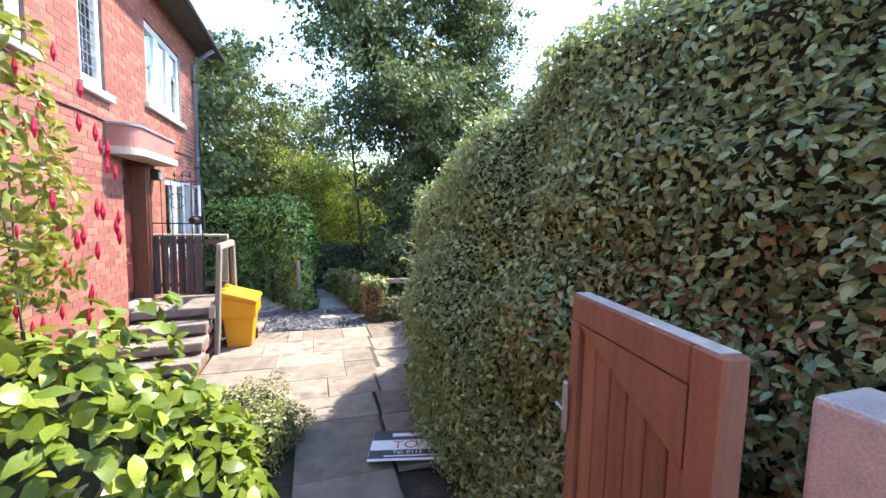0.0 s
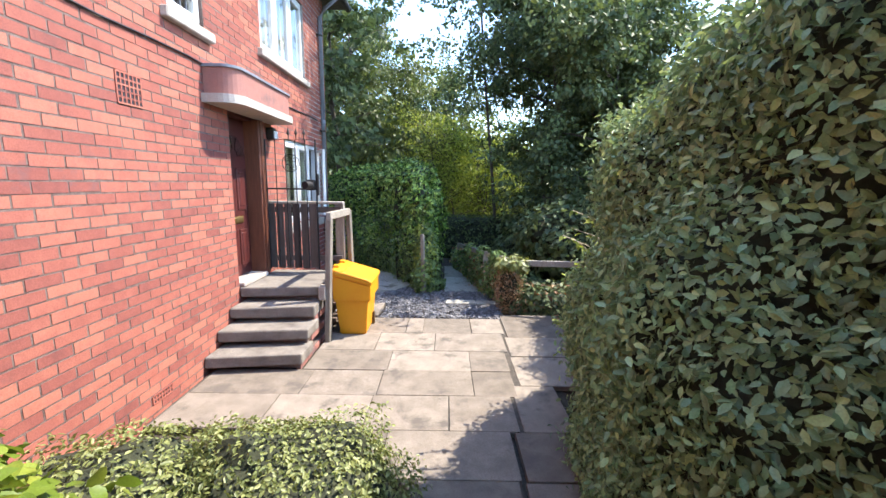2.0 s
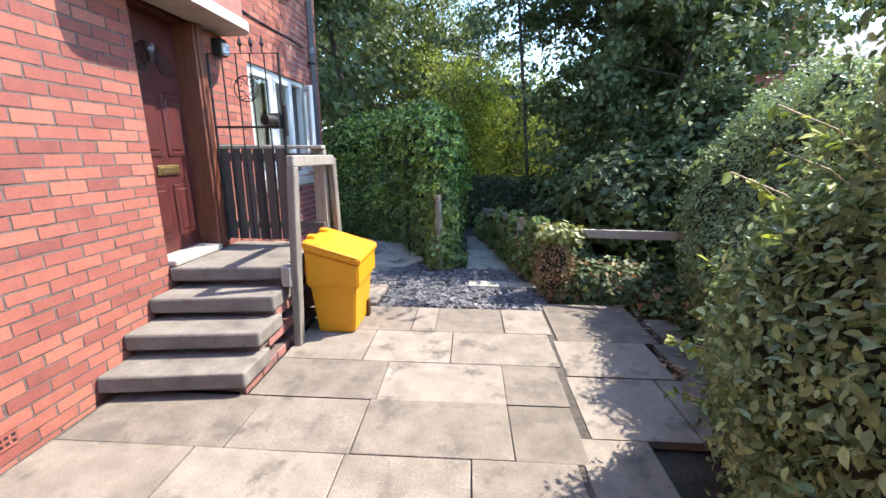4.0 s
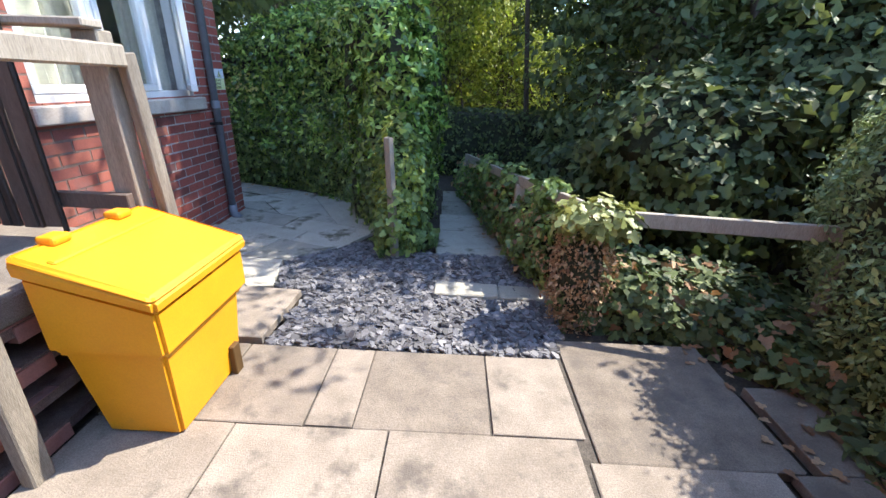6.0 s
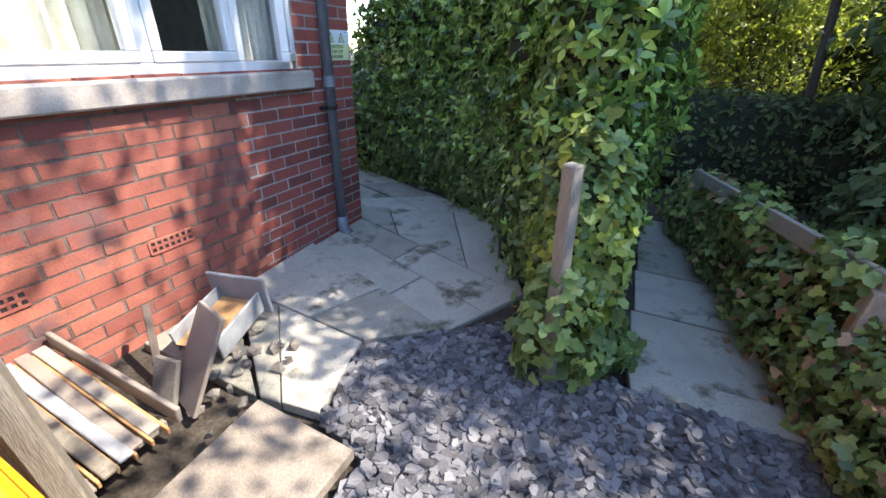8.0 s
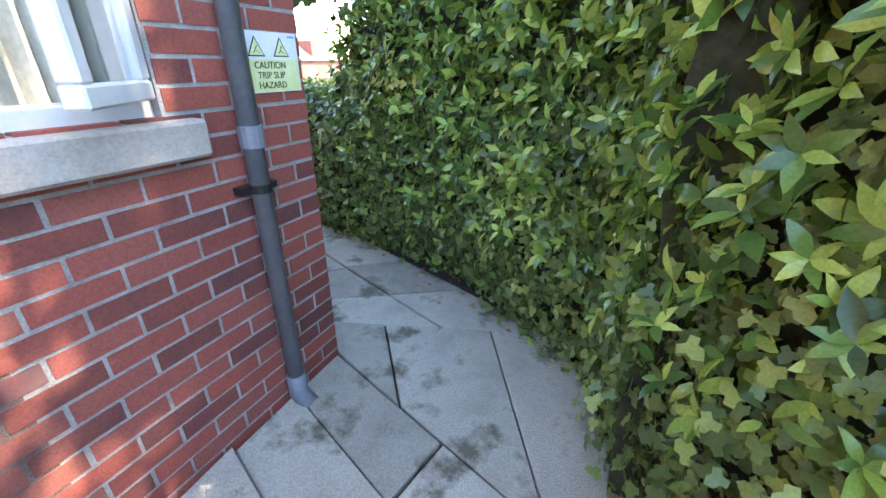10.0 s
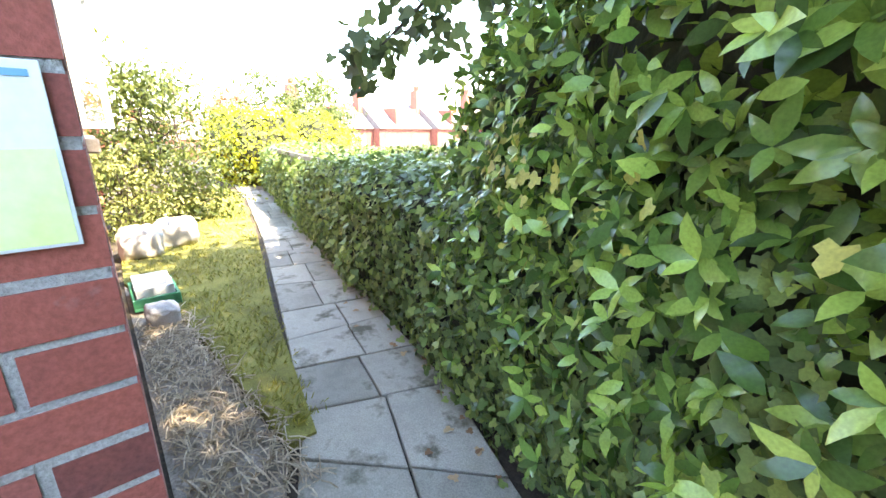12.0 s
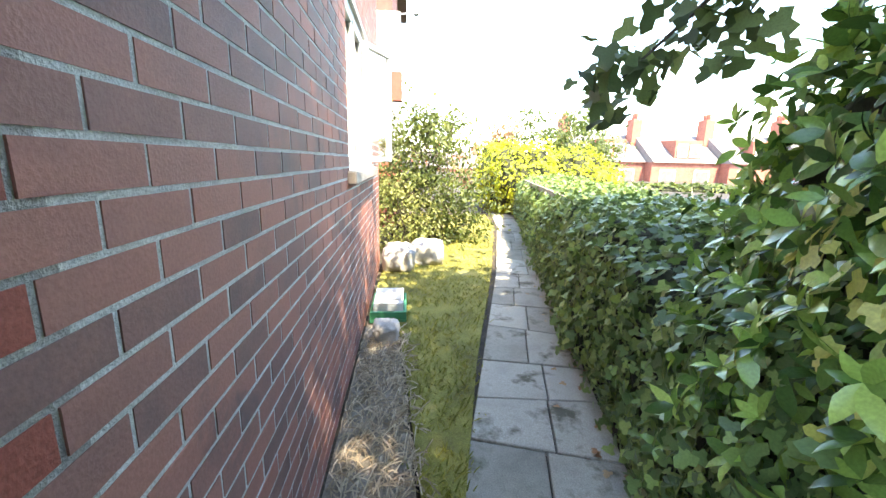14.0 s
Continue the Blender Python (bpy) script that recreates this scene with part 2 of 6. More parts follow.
def box(bm, x0, x1, y0, y1, z0, z1, bevel=0.0, m=None, seg=1):
    mat = Matrix.Translation(((x0 + x1) / 2, (y0 + y1) / 2, (z0 + z1) / 2)) @ Matrix.Diagonal((abs(x1 - x0), abs(y1 - y0), abs(z1 - z0), 1))
    vs = bmesh.ops.create_cube(bm, size=1, matrix=mat)["verts"]
    if bevel:
        es = list({e for v in vs for e in v.link_edges})
        vs = bmesh.ops.bevel(bm, geom=es, offset=bevel, segments=seg, affect="EDGES", profile=0.5)["verts"]
    if m is not None:
        bmesh.ops.transform(bm, matrix=m, verts=list(vs))
    return bm


def boxed(x0, x1, y0, y1, z0, z1, bevel=0.0, m=None, seg=1):
    return box(bmesh.new(), x0, x1, y0, y1, z0, z1, bevel, m, seg)


def beam(bm, a, b, w, d, bevel=0.004, spin=0.0):
    """A bar of section w by d from a to b."""
    a, b = Vector(a), Vector(b)
    m = (b - a).to_track_quat("Z", "Y").to_matrix().to_4x4()
    m = Matrix.Translation(a) @ m @ Matrix.Rotation(spin, 4, "Z")
    return box(bm, -w / 2, w / 2, -d / 2, d / 2, 0, (b - a).length, bevel, m)


def tube(bm, pts, radii, n=8, cap=True):
    """A round bar along pts, of one radius or one for each point."""
    pts = [Vector(p) for p in pts]
    if isinstance(radii, (int, float)):
        radii = [radii] * len(pts)
    rings = []
    for k, p in enumerate(pts):
        d = (pts[min(k + 1, len(pts) - 1)] - pts[max(k - 1, 0)]).normalized()
        side = d.cross(Vector((0.31, 0.2, 0.93)) if abs(d.z) < 0.9 else Vector((1, 0.1, 0))).normalized()
        other = d.cross(side)
        rings.append([bm.verts.new(p + radii[k] * (side * C(2 * math.pi * j / n) + other * Q(2 * math.pi * j / n))) for j in range(n)])
    for r, s in zip(rings, rings[1:]):
        for j in range(n):
            bm.faces.new((r[j], r[(j + 1) % n], s[(j + 1) % n], s[j]))
    if cap:
        bm.faces.new(rings[0][::-1])
        bm.faces.new(rings[-1])
    return bm


def mesh_of(name, verts, faces, flat=True):
    """A mesh of equal-sided faces from arrays."""
    me = bpy.data.meshes.new(name)
    nf, k = faces.shape
    me.vertices.add(len(verts))
    me.vertices.foreach_set("co", np.ascontiguousarray(verts, dtype=np.float32).ravel())
    me.loops.add(nf * k)
    me.loops.foreach_set("vertex_index", np.ascontiguousarray(faces, dtype=np.int32).ravel())
    me.polygons.add(nf)
    me.polygons.foreach_set("loop_start", np.arange(0, nf * k, k, dtype=np.int32))
    me.update(calc_edges=True)
    if flat:
        me.shade_flat()
    return me


rng = np.random.default_rng(7)
LEAF = (np.array([(0, 0, 0), (.24, .32, .06), (.20, .68, .05), (0, 1, -.10), (-.20, .68, .05), (-.24, .32, .06)]), np.array([(0, 1, 2, 3), (0, 3, 4, 5)]))
BLADED = (np.array([(0, 0, 0), (0, .36, .025), (0, .70, .015), (0, 1, -.09), (.18, .22, .04), (.235, .50, .055), (.14, .78, .015), (-.18, .22, .04), (-.235, .50, .055), (-.14, .78, .015)]),
          np.array([(0, 4, 1), (4, 5, 1), (1, 5, 2), (5, 6, 2), (2, 6, 3), (0, 1, 7), (7, 1, 8), (1, 2, 8), (8, 2, 9), (2, 3, 9)]))
BROAD = (BLADED[0] * np.array((1.3, 1, 1.2)), BLADED[1])
DIAMOND = (np.array([(0, 0, 0), (.3, .5, .06), (0, 1, -.05), (-.3, .5, .06)]), np.array([(0, 1, 2), (0, 2, 3)]))
LOBED = (np.array([(0, .1, 0), (.30, -.06, .03), (.48, .28, .05), (.26, .44, .02), (.28, .74, .04), (0, 1, -.06), (-.28, .74, .04), (-.26, .44, .02), (-.48, .28, .05), (-.30, -.06, .03)]),
         np.array([(0, 1, 2, 3), (0, 3, 4, 5), (0, 5, 6, 7), (0, 7, 8, 9)]))
BLADE = (np.array([(-.06, 0, 0), (.06, 0, 0), (.03, .6, .10), (0, 1, .3)]), np.array([(0, 1, 2), (0, 2, 3)]))


def unit(a):
    return a / np.maximum(np.linalg.norm(a, axis=1, keepdims=True), 1e-9)


def frames_for(nrm, ragged=0.6, droop=0.3, up=0.25):
    """Leaf frames: z near the surface normal, y along the blade."""
    n = len(nrm)
    z = unit(nrm + rng.normal(0, ragged, (n, 3)) + np.array((0, 0, up)))
    d = rng.normal(0, 1, (n, 3)) + nrm * 0.5 + np.array((0, 0, -droop * 2))
    y = unit(d - z * (d * z).sum(1, keepdims=True))
    return np.cross(y, z), y, z


def leaves(name, pts, nrm, size, shape, material, parent=None, ragged=0.6, droop=0.3, up=0.25, vary=0.35, label="", category="", kind="stuff"):
    tv, tf = shape
    x, y, z = frames_for(nrm, ragged, droop, up)
    s = (size * (1 + rng.uniform(-vary, vary, len(pts))))[:, None, None]
    v = pts[:, None, :] + s * (tv[None, :, 0:1] * x[:, None] + tv[None, :, 1:2] * y[:, None] + tv[None, :, 2:3] * z[:, None])
    f = (tf[None] + (np.arange(len(pts)) * len(tv))[:, None, None]).reshape(-1, tf.shape[1])
    return link_mesh(name, mesh_of(name, v.reshape(-1, 3), f, False), material, parent, label, category, kind=kind)


def rosettes(name, pts, nrm, size, material, parent, k=6):
    """Whorls of narrow blades round a shoot that points out of the hedge."""
    n = unit(nrm + rng.normal(0, 0.35, nrm.shape) + np.array((0, 0, 0.35)))
    t = unit(np.cross(n, rng.normal(0, 1, n.shape)))
    b = np.cross(n, t)
    a = np.arange(k) * 2 * math.pi / k + rng.uniform(-0.25, 0.25, (len(pts), k))
    rise = rng.uniform(0.15, 0.75, (len(pts), k))[..., None]
    y = np.cos(a)[..., None] * t[:, None] + np.sin(a)[..., None] * b[:, None] + rise * n[:, None]
    y = unit(y.reshape(-1, 3))
    nn = np.repeat(n, k, 0)
    z = unit(nn - y * (nn * y).sum(1, keepdims=True) + rng.normal(0, 0.12, y.shape))
    x = np.cross(y, z)
    tv, tf = BLADED
    s = (size * rng.uniform(0.6, 1.25, len(y)))[:, None, None]
    p = np.repeat(pts, k, 0)
    v = p[:, None] + s * (tv[None, :, 0:1] * 0.85 * x[:, None] + tv[None, :, 1:2] * y[:, None] + tv[None, :, 2:3] * z[:, None])
    f = (tf[None] + (np.arange(len(y)) * len(tv))[:, None, None]).reshape(-1, 3)
    if parent is None:
        return p, x, y, z, s.ravel()
    return link_mesh(name, mesh_of(name, v.reshape(-1, 3), f, False), material, parent, kind="stuff")


def lump(p, f, seed=0.0):
    return noise.noise(Vector((p[0] * f + seed, p[1] * f - seed, p[2] * f + 2 * seed)))


def sample(verts, quads, n, fade=None):
    """n points and normals spread over quads by area."""
    a, b, c, d = (verts[quads[:, k]] for k in range(4))
    cr = np.cross(c - a, d - b)
    area = np.linalg.norm(cr, axis=1)
    w = area if fade is None else area * fade((a + c) / 2)
    pick = rng.choice(len(quads), n, p=w / w.sum())
    u, v = rng.random((n, 1)), rng.random((n, 1))
    p = (a[pick] * (1 - u) + b[pick] * u) * (1 - v) + (d[pick] * (1 - u) + c[pick] * u) * v
    return p, unit(cr[pick])


def hedge_skin(line, heights, depth, base=0.0, step=0.12, rough=0.12, freq=1.3, round_top=0.35, lean=0.0, seed=3.0):
    """The clipped skin of a hedge whose face follows line (its face on the right hand of the walk along it is turned outwards),
    heights at the line's points, body depth to the left."""
    P = [Vector((*p, 0)) for p in line]
    out = []
    for a, b, ha, hb in zip(P, P[1:], heights, heights[1:]):
        k = max(1, int((b - a).length / step))
        for j in range(k):
            out.append((a.lerp(b, j / k), ha + (hb - ha) * j / k))
    out.append((P[-1], heights[-1]))
    for _ in range(6):
        out = [out[0]] + [((out[i - 1][0] + out[i][0] * 2 + out[i + 1][0]) / 4, (out[i - 1][1] + out[i][1] * 2 + out[i + 1][1]) / 4) for i in range(1, len(out) - 1)] + [out[-1]]
    rows = []
    n = len(out)
    for i, (p, h) in enumerate(out):
        t = (out[min(i + 1, n - 1)][0] - out[max(i - 1, 0)][0]).normalized()
        side = Vector((-t.y, t.x, 0))
        r = min(round_top, h * 0.4, depth * 0.5)
        prof = [(0.10, 0.0), (0.0, h * 0.2), (-0.03 , h * 0.45), (lean * 0.5, h * 0.7), (lean, h - r)]
        prof += [(lean + r * (1 - C(q)), h - r + r * Q(q)) for q in (0.4, 0.8, 1.2, 1.57)]
        prof += [(depth * 0.6, h + 0.02), (depth - r, h), (depth, h - r), (depth, 0.0)]
        fine = []
        for (s0, z0), (s1, z1) in zip(prof, prof[1:]):
            fine += [(s0 + (s1 - s0) * j / 4, z0 + (z1 - z0) * j / 4) for j in range(4)]
        row = []
        for s, z in fine + prof[-1:]:
            q = p + side * s + Vector((0, 0, base + z))
            d = (lump(q, freq, seed) + 0.5 * lump(q, freq * 2.7, seed)) * rough
            row.append(q - side * d + Vector((0, 0, d * 0.6 if z > 0.3 else 0)))
        rows.append(row)
    m = len(rows[0])
    verts = np.array([v[:] for row in rows for v in row])
    quads = [(i * m + j, (i + 1) * m + j, (i + 1) * m + j + 1, i * m + j + 1) for i in range(n - 1) for j in range(m - 1)]
    return verts, np.array(quads), m, n


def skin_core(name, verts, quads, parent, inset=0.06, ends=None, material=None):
    """A solid dark body under the leaves; the hedge's inner shade is in its colour."""
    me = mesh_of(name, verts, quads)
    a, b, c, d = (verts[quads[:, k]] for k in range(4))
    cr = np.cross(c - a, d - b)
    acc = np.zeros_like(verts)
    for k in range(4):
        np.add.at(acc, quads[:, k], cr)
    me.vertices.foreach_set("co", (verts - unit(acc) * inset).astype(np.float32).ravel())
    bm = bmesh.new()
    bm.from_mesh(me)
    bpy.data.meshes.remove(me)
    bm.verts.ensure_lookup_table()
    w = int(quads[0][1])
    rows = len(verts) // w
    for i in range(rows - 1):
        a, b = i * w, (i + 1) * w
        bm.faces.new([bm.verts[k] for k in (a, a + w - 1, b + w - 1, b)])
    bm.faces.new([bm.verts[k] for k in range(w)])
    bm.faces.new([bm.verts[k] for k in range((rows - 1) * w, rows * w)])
    return part(name, bm, material or M_SHADE_CORE, parent)


def blob_points(centre, radii, n, shell=0.75, seed=1.0, rough=0.3):
    """Points through the outer part of a lumpy ball."""
    d = unit(rng.normal(0, 1, (n, 3)))
    r = shell + (1 - shell) * rng.random((n, 1)) ** 0.7
    lumps = np.array([lump(q, 1.6, seed + centre[0]) + 0.6 * lump(q, 3.7, seed) for q in d[:min(n, 4000)]])
    lumps = np.resize(lumps, n) if n <= 4000 else np.array([lump(q, 1.6, seed + centre[0]) + 0.6 * lump(q, 3.7, seed) for q in d])
    r = r * (1 + rough * lumps[:, None])
    return np.array(centre) + d * r * np.array(radii), d


# Solid body of a bush, near-black for the shade between its leaves.
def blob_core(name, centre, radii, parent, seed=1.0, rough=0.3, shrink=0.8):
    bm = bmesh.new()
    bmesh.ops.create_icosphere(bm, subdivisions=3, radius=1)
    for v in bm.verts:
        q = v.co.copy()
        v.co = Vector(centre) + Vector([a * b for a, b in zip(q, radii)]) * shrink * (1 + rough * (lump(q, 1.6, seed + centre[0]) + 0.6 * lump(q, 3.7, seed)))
    return part(name, bm, M_SHADE_CORE, parent)


# ---- the ground ----
FRONT, END = -2.155, 9.345          # faces of the house's front and end walls
bm = bmesh.new()
bmesh.ops.create_grid(bm, x_segments=60, y_segments=60, size=1, matrix=Matrix.Diagonal((1500, 1500, 1, 1)))
for v in bm.verts:
    v.co.z = -0.12 if v.co.length < 60 else -0.12 - (v.co.length - 60) * 0.012
part("ground", bm, M_SOIL, kind="structure", label="bare dark earth under hedges and gardens", category="ground")

# ---- the house ----
house = thing("house", (FRONT, 4, 0), "two-storey red brick house with white windows", "house")
OPEN_FRONT = [(3.0, 4.22, 3.2, 4.45), (5.02, 5.52, 3.17, 4.45), (6.72, 8.28, 3.38, 4.5), (5.84, 6.56, 0.66, 2.58), (7.30, 8.78, 1.18, 2.40)]
OPEN_END = [(-6.5, -4.78, 1.32, 2.5)]


def cells(u0, u1, z0, z1, holes):
    us = sorted({u0, u1, *[h[0] for h in holes], *[h[1] for h in holes]})
    zs = sorted({z0, z1, *[h[2] for h in holes], *[h[3] for h in holes]})
    for a, b in zip(us, us[1:]):
        for c, d in zip(zs, zs[1:]):
            if not any(h[0] < (a + b) / 2 < h[1] and h[2] < (c + d) / 2 < h[3] for h in holes):
                yield a, b, c, d


bm = bmesh.new()
SPLIT = 8.28                        # from here to the corner the joints are repointed in pale mortar
for a, b, c, d in cells(-6, SPLIT, -0.3, 5.0, [(h[0], min(h[1], SPLIT), h[2], h[3]) for h in OPEN_FRONT]):
    box(bm, FRONT - 0.26, FRONT - 0.0028, a, b, c, d)
bmesh.ops.remove_doubles(bm, verts=bm.verts, dist=1e-4)
front_wall = part("wall_front", bm, M_MORTAR, house)
bm = bmesh.new()
for a, b, c, d in cells(-7.6, FRONT - 0.26, -0.3, 5.0, OPEN_END):
    box(bm, a, b, END - 0.26, END - 0.0022, c, d)
bmesh.ops.remove_doubles(bm, verts=bm.verts, dist=1e-4)
end_wall = part("wall_end", bm, M_MORTAR_PALE, house)
bm = bmesh.new()
for a, b, c, d in cells(SPLIT, END - 0.0024, -0.3, 5.0, [(SPLIT, *OPEN_FRONT[4][1:])]):
    box(bm, FRONT - 0.26, FRONT - 0.0023, a, b, c, d)
bmesh.ops.remove_doubles(bm, verts=bm.verts, dist=1e-4)
part("wall_corner", bm, M_MORTAR_GREY, house)
bm = bmesh.new()
box(bm, -7.6, -7.4, -6, END - 0.26, -0.3, 5.0)
box(bm, -7.4, FRONT - 0.26, -6, -5.8, -0.3, 5.0)
part("wall_back", bm, M_MORTAR, house)
bm = boxed(-7.4, FRONT - 0.26, -5.8, END - 0.26, 2.7, 2.85)
box(bm, -7.4, FRONT - 0.26, -5.8, END - 0.26, 4.9, 5.0)
box(bm, -7.4, FRONT - 0.26, -5.8, END - 0.26, 0.3, 0.5)
part("inner_floor", bm, M_SILL, house)
bm = bmesh.new()
ring = [(FRONT + 0.34, -6.3), (FRONT + 0.34, END + 0.34), (-7.9, END + 0.34), (-7.9, -6.3)]
low = [bm.verts.new((x, y, 5.06)) for x, y in ring]
low2 = [bm.verts.new((x, y, 4.98)) for x, y in ring]
ridge = [bm.verts.new((-5.0, -3.6, 7.2)), bm.verts.new((-5.0, 6.6, 7.2))]
for f in ((low[0], low[1], ridge[1], ridge[0]), (low[1], low[2], ridge[1]), (low[2], low[3], ridge[0], ridge[1]), (low[3], low[0], ridge[0])):
    bm.faces.new(f)
for k in range(4):
    bm.faces.new((low2[k], low2[(k + 1) % 4], low[(k + 1) % 4], low[k]))
bm.faces.new(low2)
part("roof", bm, M_ROOF, house, "dark tiled roof with overhanging eaves")


def subtract(a, b, holes):
    out = [(a, b)]
    for h0, h1 in holes:
        out = [p for s, e in out for p in ((s, min(e, h0)), (max(s, h1), e)) if p[1] - p[0] > 0.03]
    return out


def brick_courses(u0, u1, z0, z1, holes, near, odd_first):
    """Stretchers in half bond; returns the near ones and the others."""
    close, far = [], []
    for k in range(int(round((z1 - z0) / 0.075))):
        z = z0 + k * 0.075
        cut = [(h[0] - 0.004, h[1] + 0.004) for h in holes if h[2] < z + 0.05 and h[3] > z + 0.02]
        u = u1 if (k + odd_first) % 2 == 0 else u1 - 0.1025 - 0.010
        if (k + odd_first) % 2:
            spans = [(u1 - 0.1025, u1)]
        else:
            spans = []
        while u > u0 + 0.03:
            spans.append((max(u - 0.215, u0), u))
            u -= 0.225
        for a, b in spans:
            for s, e in subtract(a, b, cut):
                (close if near((s + e) / 2, z) else far).append((s + 0.0015, e - 0.0015, z, z + 0.0625))
    return close, far


BOXV = np.array([(x, y, z) for x in (0, 1) for y in (0, 1) for z in (0, 1)], dtype=float)
BOXF = np.array([(0, 1, 3, 2), (4, 6, 7, 5), (0, 4, 5, 1), (2, 3, 7, 6), (0, 2, 6, 4), (1, 5, 7, 3)])


def laid(bricks, along, face, out, corner=None, jitter=0.0016):
    """Corners of each brick: along 'y' for the front wall, 'x' for the end wall."""
    vs = []
    for s, e, a, b in bricks:
        pr = rng.uniform(-0.0008, 0.0010)
        depth = 0.05 if corner is None or e < corner - 0.01 else 0.1025 if e - s > 0.15 else 0.215
        lo = np.array((s + rng.normal(0, jitter), -depth, a + rng.normal(0, jitter)))
        hi = np.array((e + (0.0015 if depth > 0.06 else rng.normal(0, jitter)), pr, b + rng.normal(0, jitter)))
        p = lo + BOXV * (hi - lo)
        w = np.empty_like(p)
        if along == "y":
            w[:, 0], w[:, 1], w[:, 2] = face + p[:, 1] * out, p[:, 0], p[:, 2]
        else:
            w[:, 0], w[:, 1], w[:, 2] = p[:, 0], face + p[:, 1] * out, p[:, 2]
        vs.append(w)
    v = np.concatenate(vs)
    f = (BOXF[None] + (np.arange(len(vs)) * 8)[:, None, None]).reshape(-1, 4)
    return v, f


near_f, far_f = brick_courses(-2.0, END, -0.225, 5.0, OPEN_FRONT, lambda u, z: u > 8.3 and z < 1.9, 0)
near_e, far_e = brick_courses(-7.6, FRONT - 0.0, -0.225, 5.0, OPEN_END, lambda u, z: u > -3.6 and 0.3 < z < 2.1, 1)
link_mesh("brickwork", mesh_of("brickwork", *laid(far_f, "y", FRONT, 1, END)), M_BRICK, front_wall, kind="stuff")
link_mesh("brickwork", mesh_of("brickwork", *laid([b for b in far_e if b[1] < FRONT - 0.01], "x", END, 1)), M_BRICK_SHADE_TONE, end_wall, kind="stuff")

# ---- glass and curtains ----
M_GLASS, tree, p = nodes_of("window_glass")
p.inputs["Base Color"].default_value = (0.9, 0.95, 0.95, 1)
p.inputs["Roughness"].default_value, p.inputs["Transmission Weight"].default_value, p.inputs["IOR"].default_value = 0.02, 1.0, 1.45
M_NET = surface("net_curtain", [(0.3, (0.50, 0.49, 0.42)), (0.7, (0.66, 0.65, 0.58))], 6, 0.95, 60, 0.2, 0.2)
M_ROOM = surface("dark_room_grey", [(0.3, (0.10, 0.09, 0.085)), (0.7, (0.16, 0.15, 0.14))], 3, 0.9, 60, 0.1, 0.1)


